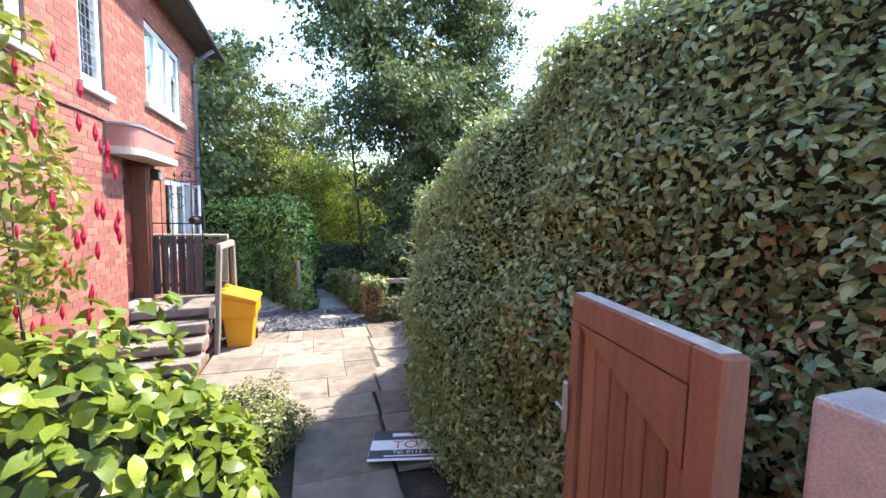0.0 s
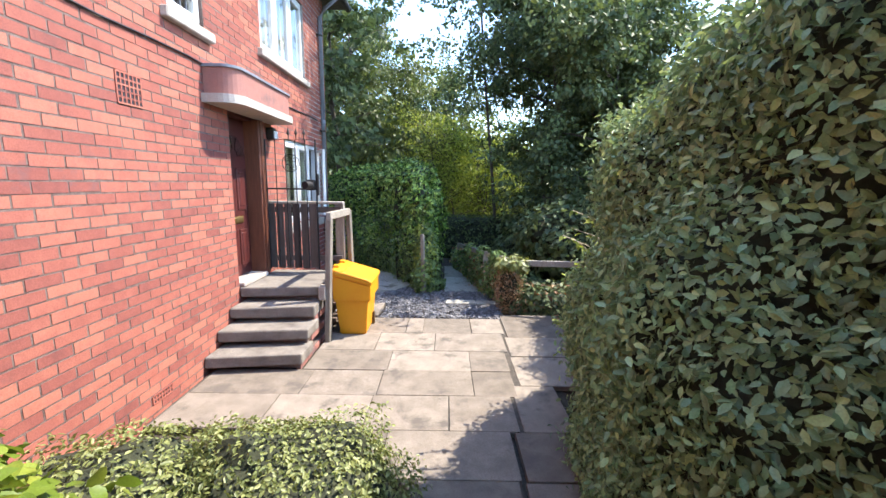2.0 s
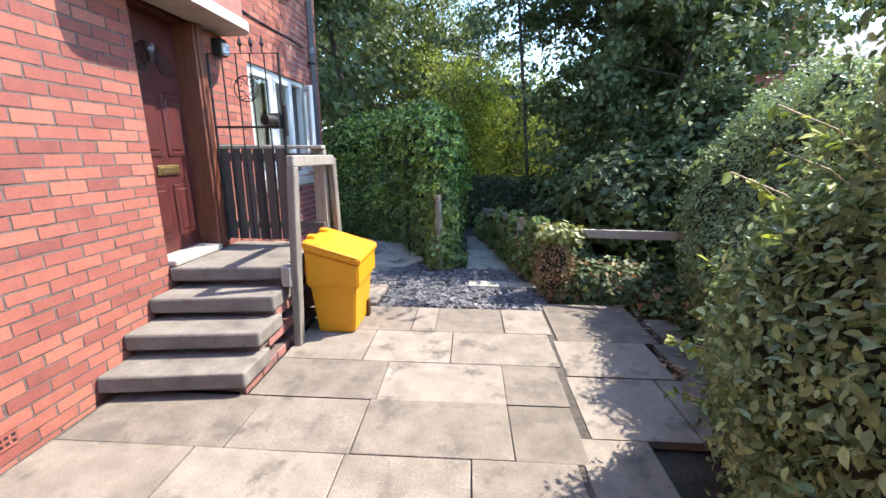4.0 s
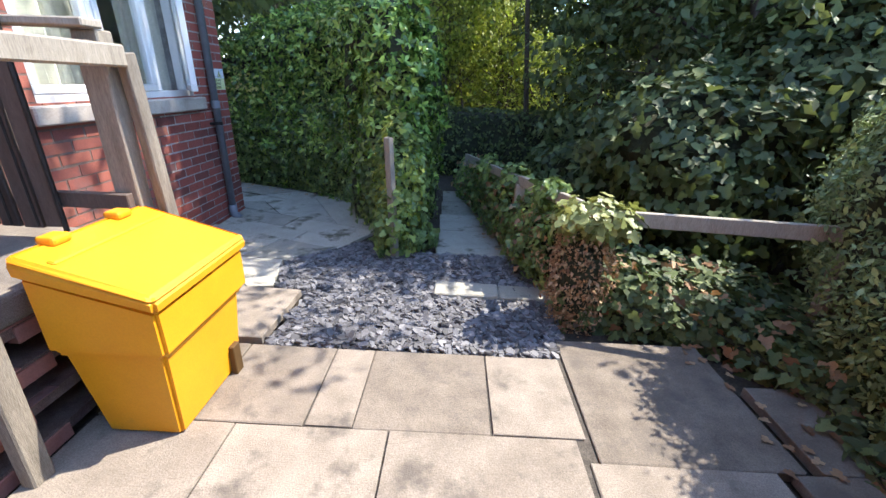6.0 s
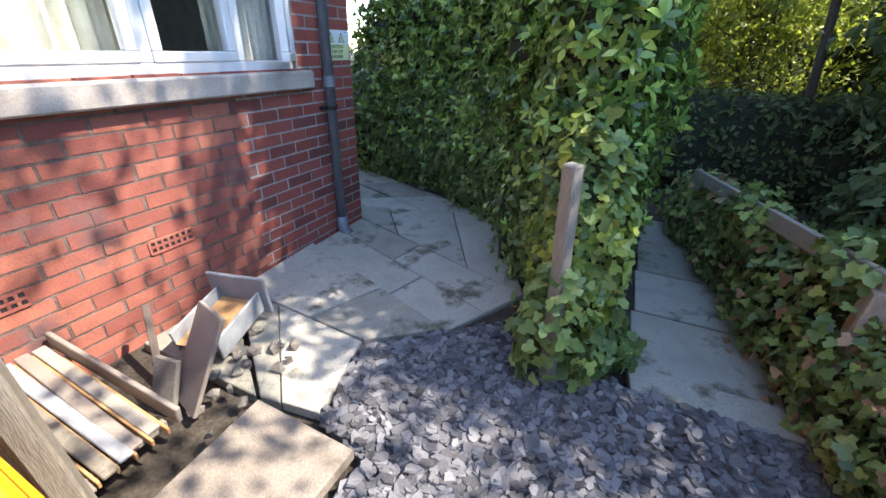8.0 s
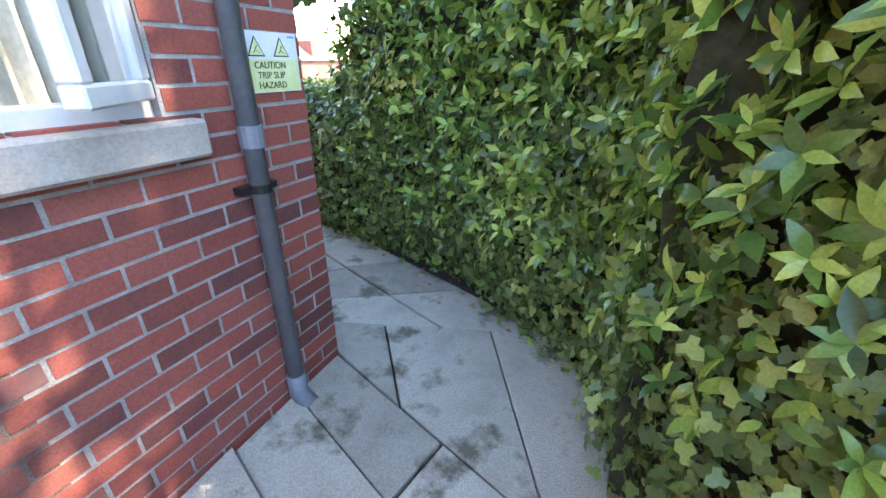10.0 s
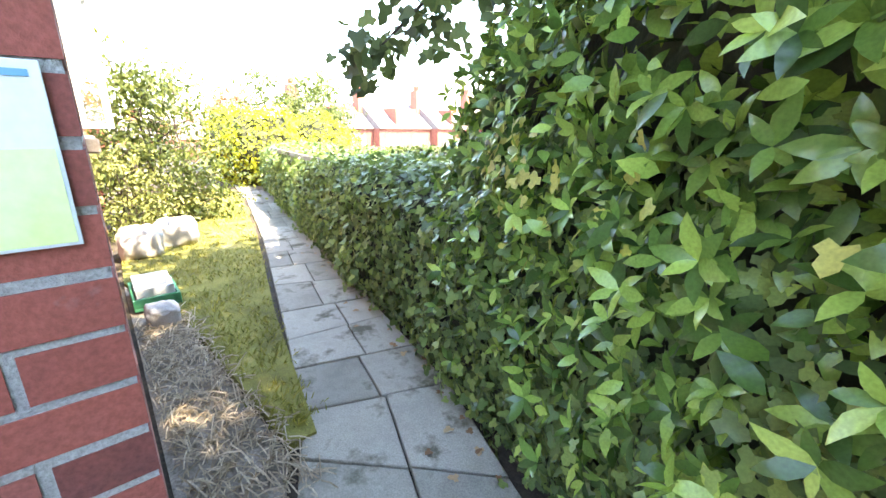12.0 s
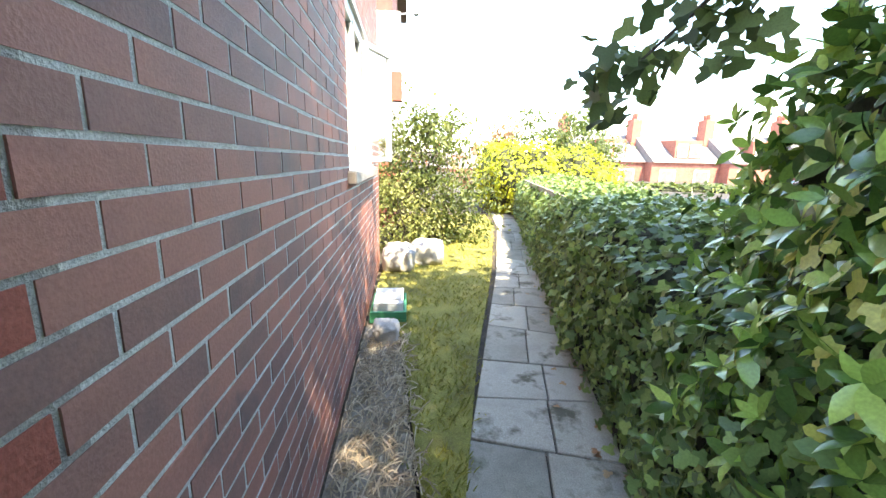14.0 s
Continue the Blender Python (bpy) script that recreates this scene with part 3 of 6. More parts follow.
def window(name, wall, u0, u1, z0, z1, lights, sill=0.09, opened=(), leaded=False, curtain=True, splits=None):
    """A white window of some lights in the front ('y') or end ('x') wall; an opened light stands out."""
    def at(u, o, z):
        return (FRONT + o, u, z) if wall == "y" else (u, END + o, z)

    def bar(bm, ua, ub, oa, ob, za, zb, bev=0.006):
        a, b = at(ua, oa, za), at(ub, ob, zb)
        return box(bm, min(a[0], b[0]), max(a[0], b[0]), min(a[1], b[1]), max(a[1], b[1]), za, zb, bev)

    w = hang(thing(name, at((u0 + u1) / 2, 0, z0)), house)
    fr = bmesh.new()
    f = 0.055
    for za, zb in ((z0, z0 + f), (z1 - f, z1)):
        bar(fr, u0, u1, -0.11, -0.03, za, zb)
    cuts = splits or [u0 + (u1 - u0) * k / lights for k in range(lights + 1)]
    for c in cuts:
        c = min(max(c, u0 + f / 2), u1 - f / 2)
        bar(fr, c - f / 2, c + f / 2, -0.108, -0.032, z0 + f, z1 - f)
    part("window_frame", fr, M_WHITE, w)
    part("window_sill", bar(bmesh.new(), u0 - 0.09, u1 + 0.09, -0.12, 0.06, z0 - sill, z0 - 0.002, 0.01), M_SILL, w)
    for k, (a, b) in enumerate(zip(cuts, cuts[1:])):
        a, b = a + 0.03, b - 0.03
        sash = bmesh.new()
        g = 0.05
        if k in opened:
            ang = opened[k]
            hinge = Vector(at(b if ang > 0 else a, -0.01, 0))
            m = Matrix.Translation(hinge) @ Matrix.Rotation(radians(ang if wall == "y" else -ang), 4, "Z") @ Matrix.Translation(-hinge)
            o0, o1 = -0.03, 0.02
        else:
            m, o0, o1 = None, -0.085, -0.025
        bar(sash, a, b, o0, o1, z0 + f, z0 + f + g), bar(sash, a, b, o0, o1, z1 - f - g, z1 - f)
        bar(sash, a, a + g, o0 + 0.001, o1 - 0.001, z0 + f + g, z1 - f - g), bar(sash, b - g, b, o0 + 0.001, o1 - 0.001, z0 + f + g, z1 - f - g)
        if m:
            bmesh.ops.transform(sash, matrix=m, verts=sash.verts)
        s = part("sash", sash, M_WHITE, w)
        gl = bar(bmesh.new(), a + g - 0.005, b - g + 0.005, (o0 + o1) / 2 - 0.003, (o0 + o1) / 2 + 0.003, z0 + f + g - 0.005, z1 - f - g + 0.005, 0)
        if m:
            bmesh.ops.transform(gl, matrix=m, verts=gl.verts)
        part("pane", gl, M_GLASS, w).visible_shadow = False
        if leaded:
            ld = bmesh.new()
            for j in range(1, 4):
                c = a + g + (b - a - 2 * g) * j / 4
                bar(ld, c - 0.004, c + 0.004, o1 - 0.026, o1 - 0.018, z0 + f + g, z1 - f - g, 0)
            for j in range(1, 9):
                c = z0 + f + g + (z1 - z0 - 2 * f - 2 * g) * j / 9
                bar(ld, a + g, b - g, o1 - 0.026, o1 - 0.0175, c - 0.004, c + 0.004, 0)
            part("leading", ld, M_PIPE, w)
    if curtain:
        for ca, cb in ((u0, u0 + (u1 - u0) * 0.42), (u1 - (u1 - u0) * 0.3, u1)):
            cu = bmesh.new()
            prev = None
            for j in range(41):
                u = ca + (cb - ca) * j / 40
                o = -0.22 + 0.025 * Q(j * 1.3) + 0.01 * Q(j * 2.9)
                now = [cu.verts.new(at(u, o, z)) for z in (z0 - 0.05, z1 + 0.05)]
                if prev:
                    cu.faces.new((prev[0], now[0], now[1], prev[1]))
                prev = now
            part("curtain", cu, M_NET, w)
    # plain dark grey wall set back behind the window
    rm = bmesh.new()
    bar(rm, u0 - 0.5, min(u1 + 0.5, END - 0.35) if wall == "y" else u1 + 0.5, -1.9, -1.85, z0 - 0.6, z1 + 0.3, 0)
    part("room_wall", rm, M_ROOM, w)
    return w


window("window_1", "y", *OPEN_FRONT[0], 2)
window("window_2", "y", *OPEN_FRONT[1], 1, leaded=True, curtain=False)
window("window_3", "y", *OPEN_FRONT[2], 3)
window("window_4", "y", *OPEN_FRONT[4], 3, sill=0.11, opened={2: 38}, splits=[7.30, 7.88, 8.40, 8.78])
window("window_5", "x", *OPEN_END[0], 3, opened={0: 24})

# ---- front steps ----
steps = thing("front_steps", (-1.7, 5.8, 0), "worn concrete front steps with brick sides", "steps")
EDGE = -1.30
for k, y in enumerate((5.20, 5.44, 5.69, 5.93)):
    top = 0.162 * (k + 1)
    bm = boxed(FRONT + 0.003, EDGE + 0.03 - 0.01 * k, y, 6.80 if k == 3 else y + 0.36, top - 0.115, top, 0.018, seg=2)
    for v in bm.verts:
        if v.co.y < y + 0.1:
            v.co.y += 0.13 * (v.co.x - EDGE) + 0.012 * lump(v.co, 9.0, 2.0)
            v.co.z += 0.008 * lump(v.co, 7.0, 5.0)
    part("landing" if k == 3 else "step_tread", bm, M_CONC, steps)
    part("riser_wall", boxed(FRONT + 0.004, EDGE - 0.012, y + 0.045, 6.79, top - 0.162, top - 0.115), M_MORTAR, steps)

# ---- yellow grit bin ----
M_BLACK_BIN = surface("shadowed_plastic", [(0.3, (0.06, 0.03, 0.005)), (0.7, (0.09, 0.045, 0.008))], 6, 0.7, 60, 0.1, 0.1)
grit = thing("grit_bin", (-1.0, 6.42, 0), "bright yellow plastic grit bin with sloping lid", "bin")
X0, X1, Y0, Y1 = -1.205, -0.80, 6.12, 6.655


def frustum(rings):
    bm = bmesh.new()
    rs = [[bm.verts.new(c) for c in ((x0, y0, za), (x1, y0, zb), (x1, y1, zb), (x0, y1, za))] for x0, x1, y0, y1, za, zb in rings]
    for a, b in zip(rs, rs[1:]):
        for k in range(4):
            bm.faces.new((a[k], a[(k + 1) % 4], b[(k + 1) % 4], b[k]))
    bm.faces.new(rs[0]), bm.faces.new(rs[-1])
    bmesh.ops.bevel(bm, geom=list(bm.edges), offset=0.014, segments=2, affect="EDGES")
    return bm


part("tub", frustum([(X0 + 0.06, X1 - 0.035, Y0 + 0.03, Y1 - 0.03, 0, 0), (X0 + 0.02, X1, Y0, Y1, 0.42, 0.42), (X0, X1 + 0.035, Y0 - 0.03, Y1 + 0.03, 0.43, 0.43), (X0, X1 + 0.035, Y0 - 0.03, Y1 + 0.03, 0.74, 0.62)]), M_BIN, grit, smooth=False)
part("lid", frustum([(X0 - 0.01, X1 + 0.05, Y0 - 0.045, Y1 + 0.045, 0.735, 0.615), (X0 - 0.01, X1 + 0.055, Y0 - 0.05, Y1 + 0.05, 0.80, 0.67), (X0 + 0.0, X1 + 0.042, Y0 - 0.038, Y1 + 0.038, 0.812, 0.682)]), M_BIN, grit)

part("lid_ridge", boxed(X0 + 0.10, X0 + 0.13, Y0 - 0.01, Y1 + 0.01, 0.775, 0.795, 0.006, Matrix.Translation((X0, 0, 0.81)) @ Matrix.Rotation(radians(15.5), 4, "Y") @ Matrix.Translation((-X0, 0, -0.785))), M_BIN, grit)
for y in (Y0 + 0.12, Y1 - 0.12):
    part("hinge_lug", boxed(X0 - 0.02, X0 + 0.05, y - 0.04, y + 0.04, 0.80, 0.835, 0.012, seg=2), M_BIN, grit)
# A solid block in a shadow colour stands in for the open notch.
part("slot_shade_block", boxed(X1 - 0.03, X1 + 0.002, Y1 - 0.13, Y1 - 0.07, 0.0, 0.16, 0.004), M_BLACK_BIN, grit, "solid dark block for the slot's shade in the base")

# step sides of brick
for k, y in enumerate((5.20, 5.44, 5.69, 5.93)):
    for j in range(2):
        z = 0.162 * k + 0.078 * j - 0.03
        u = y + 0.06 + 0.11 * ((j + k) % 2)
        while u < (6.78 if k == 3 else 6.0):
            e = min(u + 0.215, 6.79)
            if z + 0.065 < 0.162 * (k + 1) - 0.112 or k > 0:
                part("brick", boxed(EDGE - 0.05, EDGE - 0.004, u, e, z, min(z + 0.066, 0.162 * (k + 1) - 0.117), 0.003), M_BRICK_SHADE_TONE, steps)
            u += 0.226

# ---- hedges ----
privet = thing("privet_hedge", (1.2, 4, 0), "tall clipped dark green privet hedge beside the path", "hedge")
v, q, m_, n_ = hedge_skin([(3.9, 8.6), (2.9, 7.6), (2.3, 7.15), (2.12, 6.4), (1.95, 5.4), (1.35, 4.7), (0.95, 4.1), (0.86, 3.2), (0.98, 2.2), (1.12, 1.5), (1.2, 0.9), (1.25, 0.2), (1.3, -1.2)], [2.5, 2.35, 2.14, 2.08, 2.06, 1.95, 2.3, 2.7, 2.95, 3.0, 3.05, 3.05, 3.05], 1.6, -0.1, rough=0.23, freq=1.7, lean=0.2, round_top=0.42)
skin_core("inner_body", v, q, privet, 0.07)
pt, nr = sample(v, q, 185000, lambda c: np.where((c[:, 0] < 2.3 + 0.2 * np.abs(c[:, 1] - 5)) & (c[:, 1] < 7.8), 1.0, 0.35) * np.where((c[:, 1] < 4.6) & (c[:, 0] < 1.7), 1.7, 1.0))
leaves("leaves", pt + nr * rng.normal(0.0, 0.045, (len(pt), 1)), nr, 0.037, LEAF, L_PRIVET, privet, 0.75)

pt, nr = sample(v, q, 700, lambda c: np.exp(-(((c[:, 1] - 1.0) / 0.5) ** 2 + ((c[:, 2] - 1.45) / 0.3) ** 2)) * (c[:, 0] < 1.6))
leaves("dry_leaves", pt + nr * 0.03, nr, 0.045, LEAF, L_DRY, privet, 0.9, 0.3, 0.1)

laurel = thing("laurel_hedge", (-1.6, 10.2, 0), "tall laurel and ivy hedge with broad glossy leaves", "hedge")
v, q, m_, n_ = hedge_skin([(-3.35, 10.95), (-3.05, 10.78), (-2.6, 10.56), (-2.0, 10.32), (-1.35, 10.0), (-0.9, 9.5), (-0.56, 8.80), (-0.27, 8.56), (-0.06, 8.90), (-0.10, 9.7)], [1.45, 1.85, 2.06, 2.14, 2.20, 2.20, 2.12, 2.08, 1.95, 1.85], 0.7, -0.12, rough=0.14, round_top=0.22)
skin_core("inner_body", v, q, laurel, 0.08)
LAUREL_SKIN = (v, q)
pt, nr = sample(v, q, 30000)
pt = pt + nr * rng.normal(0.01, 0.055, (len(pt), 1))
tall = rng.random(len(pt)) < np.clip((pt[:, 2] - 0.25) / 0.9, 0.05, 1.0)
leaves("laurel_leaves", pt[tall][::2] - nr[tall][::2] * 0.045, nr[tall][::2], 0.075, BLADED, L_LAUREL, laurel, 0.9, 0.1, 0.35)
rosettes("whorl_foliage", pt[tall][1::6] + nr[tall][1::6] * 0.03, nr[tall][1::6], 0.072, L_LAUREL, laurel)
leaves("ivy_leaves", pt[~tall], nr[~tall], 0.046, LOBED, L_IVY, laurel, 0.45, 0.5, 0.2)
pt, nr = sample(v, q, 17000, lambda c: (c[:, 2] < 1.4) * 1.0)
leaves("ivy_leaves", pt, nr, 0.042, LOBED, L_IVY, laurel, 0.45, 0.5, 0.2)

low_hedge = thing("low_hedge", (-6, 11.3, 0), "low ivy-clad hedge along the garden path", "hedge")
v, q, m_, n_ = hedge_skin([(-13, 12.75), (-9, 11.9), (-5.4, 11.15), (-3.6, 10.8), (-2.6, 10.55)], [1.12, 1.12, 1.14, 1.16, 1.2], 1.7, -0.12, rough=0.1, round_top=0.25)
skin_core("inner_body", v, q, low_hedge, 0.06)
pt, nr = sample(v, q, 38000)
leaves("leaves", pt + nr * rng.normal(0.0, 0.04, (len(pt), 1)), nr, 0.057, LOBED, L_IVY, low_hedge)

far_hedge = thing("dark_hedge", (0.6, 12, 0), "shaded dark hedge closing the end of the path", "hedge")
v, q, m_, n_ = hedge_skin([(-2.5, 12.2), (0, 11.9), (1.5, 11.7), (4, 11.4)], [1.15, 1.15, 1.15, 1.15], 1.0, -0.2, rough=0.1, round_top=0.3)
skin_core("inner_body", v, q, far_hedge, 0.06)
pt, nr = sample(v, q, 9000)
leaves("leaves", pt, nr, 0.07, LEAF, L_DARK, far_hedge)


def bush(name, blobs, n, size, shape, material, label, category="bush", ragged=0.6, droop=0.3, up=0.3, core=True, base=0.0):
    t = thing(name, (blobs[0][0][0], blobs[0][0][1], base), label, category)
    for k, (c, r) in enumerate(blobs):
        if core:
            blob_core("inner_body", c, r, t, 1.0 + k)
        share = int(n * (r[0] * r[1] + r[1] * r[2] + r[0] * r[2]) / sum(b[1][0] * b[1][1] + b[1][1] * b[1][2] + b[1][0] * b[1][2] for b in blobs))
        pt, nr = blob_points(c, r, share, 0.8, 1.0 + k)
        keep = pt[:, 2] > base + 0.01
        leaves("foliage", pt[keep], nr[keep], size, shape, material, t, ragged, droop, up)
    return t


bush("broad_leaf_shrub", [((-0.82, 1.5, 0.8), (0.5, 0.42, 0.85)), ((-0.42, 1.6, 0.7), (0.26, 0.32, 0.6)), ((-1.3, 1.8, 0.75), (0.55, 0.45, 0.75)), ((-1.0, 2.2, 0.68), (0.44, 0.33, 0.5)), ((-1.75, 2.55, 0.55), (0.5, 0.4, 0.6))], 13000, 0.070, BROAD, L_HYDRANGEA, "bright green broad-leaved shrub beside the path")
bush("fuchsia", [((-0.84, 1.45, 2.1), (0.15, 0.2, 0.42)), ((-1.05, 1.75, 1.9), (0.25, 0.22, 0.45))], 1900, 0.042, LEAF, L_FUCHSIA, "fuchsia bush with hanging red flowers", core=False)
bush("box_bush", [((-0.75, 3.45, 0.14), (0.74, 0.52, 0.40)), ((-1.45, 3.25, 0.14), (0.62, 0.52, 0.40))], 20000, 0.03, LEAF, L_BOX, "low clipped pale green bush beside the path")
bush("ivy_column", [((-0.22, 8.32, 0.46), (0.19, 0.18, 0.62)), ((-0.2, 8.32, 0.1), (0.27, 0.22, 0.17))], 3000, 0.058, LOBED, L_IVY, "ivy-covered fence post", "ivy")


# ---- trees ----
def tree(name, x, y, height, spread, n, size, material, label, trunk_r=0.14, seed=1, low=0.35, limbs=9, stems=1, shape=DIAMOND, base=-0.12):
    t = thing(name, (x, y, base), label, "tree")
    r = random.Random(seed)
    tips, limb_jobs = [], []
    for s in range(stems):
        lean = Vector((r.uniform(-.12, .12), r.uniform(-.12, .12), 1)) * height * 0.8
        p0 = Vector((x + r.uniform(-.3, .3) * (stems > 1), y + r.uniform(-.3, .3) * (stems > 1), base - 0.1))
        pts = [p0 + lean * k / 7 + Vector((r.uniform(-.08, .08), r.uniform(-.08, .08), 0)) * (k > 0) for k in range(8)]
        part("trunk" if stems == 1 else "stem", tube(bmesh.new(), pts, [trunk_r / stems ** 0.5 * (1.15 - 0.13 * k) for k in range(8)], 8), M_BARK, t, smooth=True)
        for k in range(limbs):
            h = low + (1 - low) * (k + r.random()) / limbs
            at = p0 + lean * min(h, 0.98)
            a = r.uniform(0, 6.283)
            ln = spread * (1.05 - 0.55 * abs(h - 0.45)) * r.uniform(0.6, 1.0)
            d = Vector((C(a) * ln, Q(a) * ln, ln * r.uniform(0.1, 0.65)))
            limb_jobs.append(([at, at + d * 0.5 + Vector((0, 0, 0.1)), at + d], [trunk_r * 0.38 / stems ** 0.5, trunk_r * 0.22, trunk_r * 0.06]))
            tips += [(at + d, ln), (at + d * 0.62, ln), (at + d * 0.85 + Vector((r.uniform(-.5, .5), r.uniform(-.5, .5), r.uniform(-.6, .5))) * ln * 0.5, ln)]
    for line, radii in limb_jobs:
        part("limb", tube(bmesh.new(), line, radii, 5), M_BARK, t, smooth=True)
    pts, nrs = [], []
    per = n // len(tips)
    for c, ln in tips:
        rad = ln * r.uniform(0.24, 0.38)
        hubs = rng.normal(0, 1, (9, 3)) * rad * np.array((1, 1, 0.65))
        g = rng.normal(0, 1, (per, 3))
        pick = rng.integers(0, 9, per)
        pts.append(np.array(c) + hubs[pick] + g * rad * 0.26 * np.array((1.2, 1.2, 0.6)))
        nrs.append(unit(g + hubs[pick] / rad + np.array((0, 0, 0.6))))
    pts, nrs = np.concatenate(pts), np.concatenate(nrs)
    keep = pts[:, 2] > base + 0.05
    leaves("crown", pts[keep], nrs[keep], size, shape, material, t, 0.7, 0.5, 0.2)
    return t


tree("ash_tree", -2.9, 16.5, 9, 2.5, 30000, 0.11, L_TREE, "tall leafy ash tree", seed=3, low=0.2, limbs=12)
tree("sycamore_tree", 4.2, 12.3, 10, 2.3, 34000, 0.12, L_DARK, "large dark sycamore tree", seed=5, low=0.08, trunk_r=0.12, limbs=14)
tree("sycamore_tree", 2.9, 10.8, 10.8, 2.3, 60000, 0.105, L_DARK, "leafy sycamore behind the fence", seed=8, low=0.40, limbs=28, trunk_r=0.07)
tree("sycamore_tree", 3.3, 9.8, 5.5, 1.8, 23000, 0.10, L_DARK, "low-branched dark sycamore behind the rail", seed=27, low=0.1, limbs=20, trunk_r=0.07)
# High crown mostly out of view, added to shade the lawn and end wall.
tree("sycamore_tree", 1.5, 12.2, 11.2, 1.7, 5200, 0.11, L_DARK, "added tall sycamore, its high narrow crown shading lawn and end wall", seed=28, low=0.68, limbs=14, trunk_r=0.042)
tree("sycamore_tree", 2.9, 13.4, 9.0, 1.8, 18000, 0.11, L_DARK, "tall sycamore with a high crown", seed=9, low=0.3, limbs=14, trunk_r=0.075)
# These trees stand mostly shaded; their leaf colour carries the sunlight.
tree("sun_toned_tree", 0.1, 14.6, 4.6, 1.5, 9000, 0.085, L_BRIGHT, "thin-stemmed small tree, yellow-green leaves with sunlight in their colour", seed=11, low=0.25, stems=5, trunk_r=0.07, limbs=7)
tree("sun_toned_tree", 1.2, 15.6, 4.2, 1.5, 8000, 0.085, L_BRIGHT, "thin-stemmed small tree, yellow-green leaves with sunlight in their colour", seed=13, low=0.15, stems=5, trunk_r=0.06, limbs=7)
tree("sun_toned_tree", 2.4, 16.9, 3.8, 1.6, 8000, 0.10, L_BRIGHT, "small tree, yellow-green leaves with sunlight in their colour", seed=12, low=0.15, stems=3, trunk_r=0.08)
tree("hazel_tree", -1.1, 15.2, 4.4, 1.4, 9000, 0.09, L_TREE, "many-stemmed hazel with thin grey stems", seed=15, low=0.15, stems=6, trunk_r=0.07, limbs=6)
tree("hazel_tree", 0.5, 18.2, 5.2, 2.0, 12000, 0.11, L_TREE, "many-stemmed hazel in the wood", seed=16, low=0.08, stems=5, trunk_r=0.08, limbs=8)
tree("sun_toned_tree", 5.0, 13.6, 6.4, 1.6, 15000, 0.10, L_BRIGHT, "tree rising behind the clipped hedge, leaves with sunlight in their colour", seed=14, low=0.1, limbs=14)
tree("sycamore_tree", -4.6, 19.0, 10, 3.0, 24000, 0.14, L_DARK, "large dark sycamore tree", seed=17, low=0.15)
tree("ash_tree", 0.9, 21.5, 8, 3.0, 24000, 0.13, L_TREE, "tall tree in the wood", seed=21, low=0.1, limbs=14)
tree("ash_tree", 8.5, 10.6, 4.8, 2.0, 14000, 0.11, L_TREE, "leafy tree beyond the hedge", seed=25, low=0.1)

bush("understorey", [((4.4, 17.0, 1.4), (2.0, 1.2, 2.0)), ((1.5, 23.0, 1.6), (4.5, 1.5, 2.4)), ((7.5, 15.5, 1.2), (2.0, 1.5, 1.8)), ((-2.6, 18.4, 1.0), (1.8, 1.0, 1.5))], 15000, 0.12, LEAF, L_TREE, "leafy undergrowth in the wood", base=-0.1, core=True)

# ---- paving ----
patio = tagged(new("pavement"), "stone slab patio and paths", "pavement", kind="structure")
bed = bmesh.new()
box(bed, -2.15, 2.1, 2.0, 9.3, -0.2, -0.062)
box(bed, -14, -1.0, 9.3, 13, -0.25, -0.09)
part("slab_bed", bed, M_SOIL, patio)
M_JOINT = surface("sandy_joint", [(0.3, (0.06, 0.05, 0.042)), (0.7, (0.13, 0.11, 0.09))], 20, 0.95, 150, 0.5, 0.6)
joint = boxed(-1.27, 0.86, 4.25, 6.78, -0.05, -0.009)
box(joint, -2.12, -1.27, 4.25, 5.20, -0.05, -0.0092)
box(joint, -0.15, 0.59, 2.0, 4.25, -0.05, -0.0094)
part("joint_filling", joint, M_JOINT, patio)


def slab(x0, x1, y0, y1, top=0.0, material=None, name="paving_slab", thick=0.05, tilt=0.0, parent=None):
    bm = boxed(x0 + 0.0035, x1 - 0.0035, y0 + 0.0035, y1 - 0.0035, top - thick, top + rng.normal(0, 0.002), 0.0035)
    for v in bm.verts:
        v.co.x += rng.normal(0, 0.0025)
        v.co.y += rng.normal(0, 0.0025)
        v.co.z += tilt * (v.co.x - x0)
    return part(name, bm, material or M_SLAB, parent or patio)


ROWS_OF_SLABS = [
    (2.0, 2.9, (-0.15, 0.58)), (2.9, 3.75, (-0.15, 0.58)), (3.75, 4.25, (-0.9, -0.3, 0.6)), (4.25, 4.75, (-2.1, -1.3, -0.5, 0.15, 0.68)),
    (4.75, 5.22, (-2.1, -1.15, -0.48, 0.37, 0.75)), (5.22, 5.70, (-1.27, -0.45, 0.37, 0.76)), (5.70, 6.23, (-1.27, -0.66, 0.0, 0.80)),
    (6.23, 6.78, (-1.27, -0.85, -0.37, -0.16, 0.44, 0.84)), (2.9, 3.3, (0.61, 0.93)), (3.32, 3.74, (0.615, 0.95)), (3.75, 4.25, (0.63, 1.0)), (4.25, 4.95, (0.71, 1.1)), (4.95, 5.58, (0.80, 1.4, 1.95)),
    (5.58, 6.12, (0.82, 1.56)), (6.12, 6.95, (0.86, 1.68)), (5.58, 6.12, (1.62, 1.98)), (6.12, 6.62, (1.74, 2.06)),
]
for y0, y1, xs in ROWS_OF_SLABS:
    for a, b in zip(xs, xs[1:]):
        slab(a, b, y0, y1)


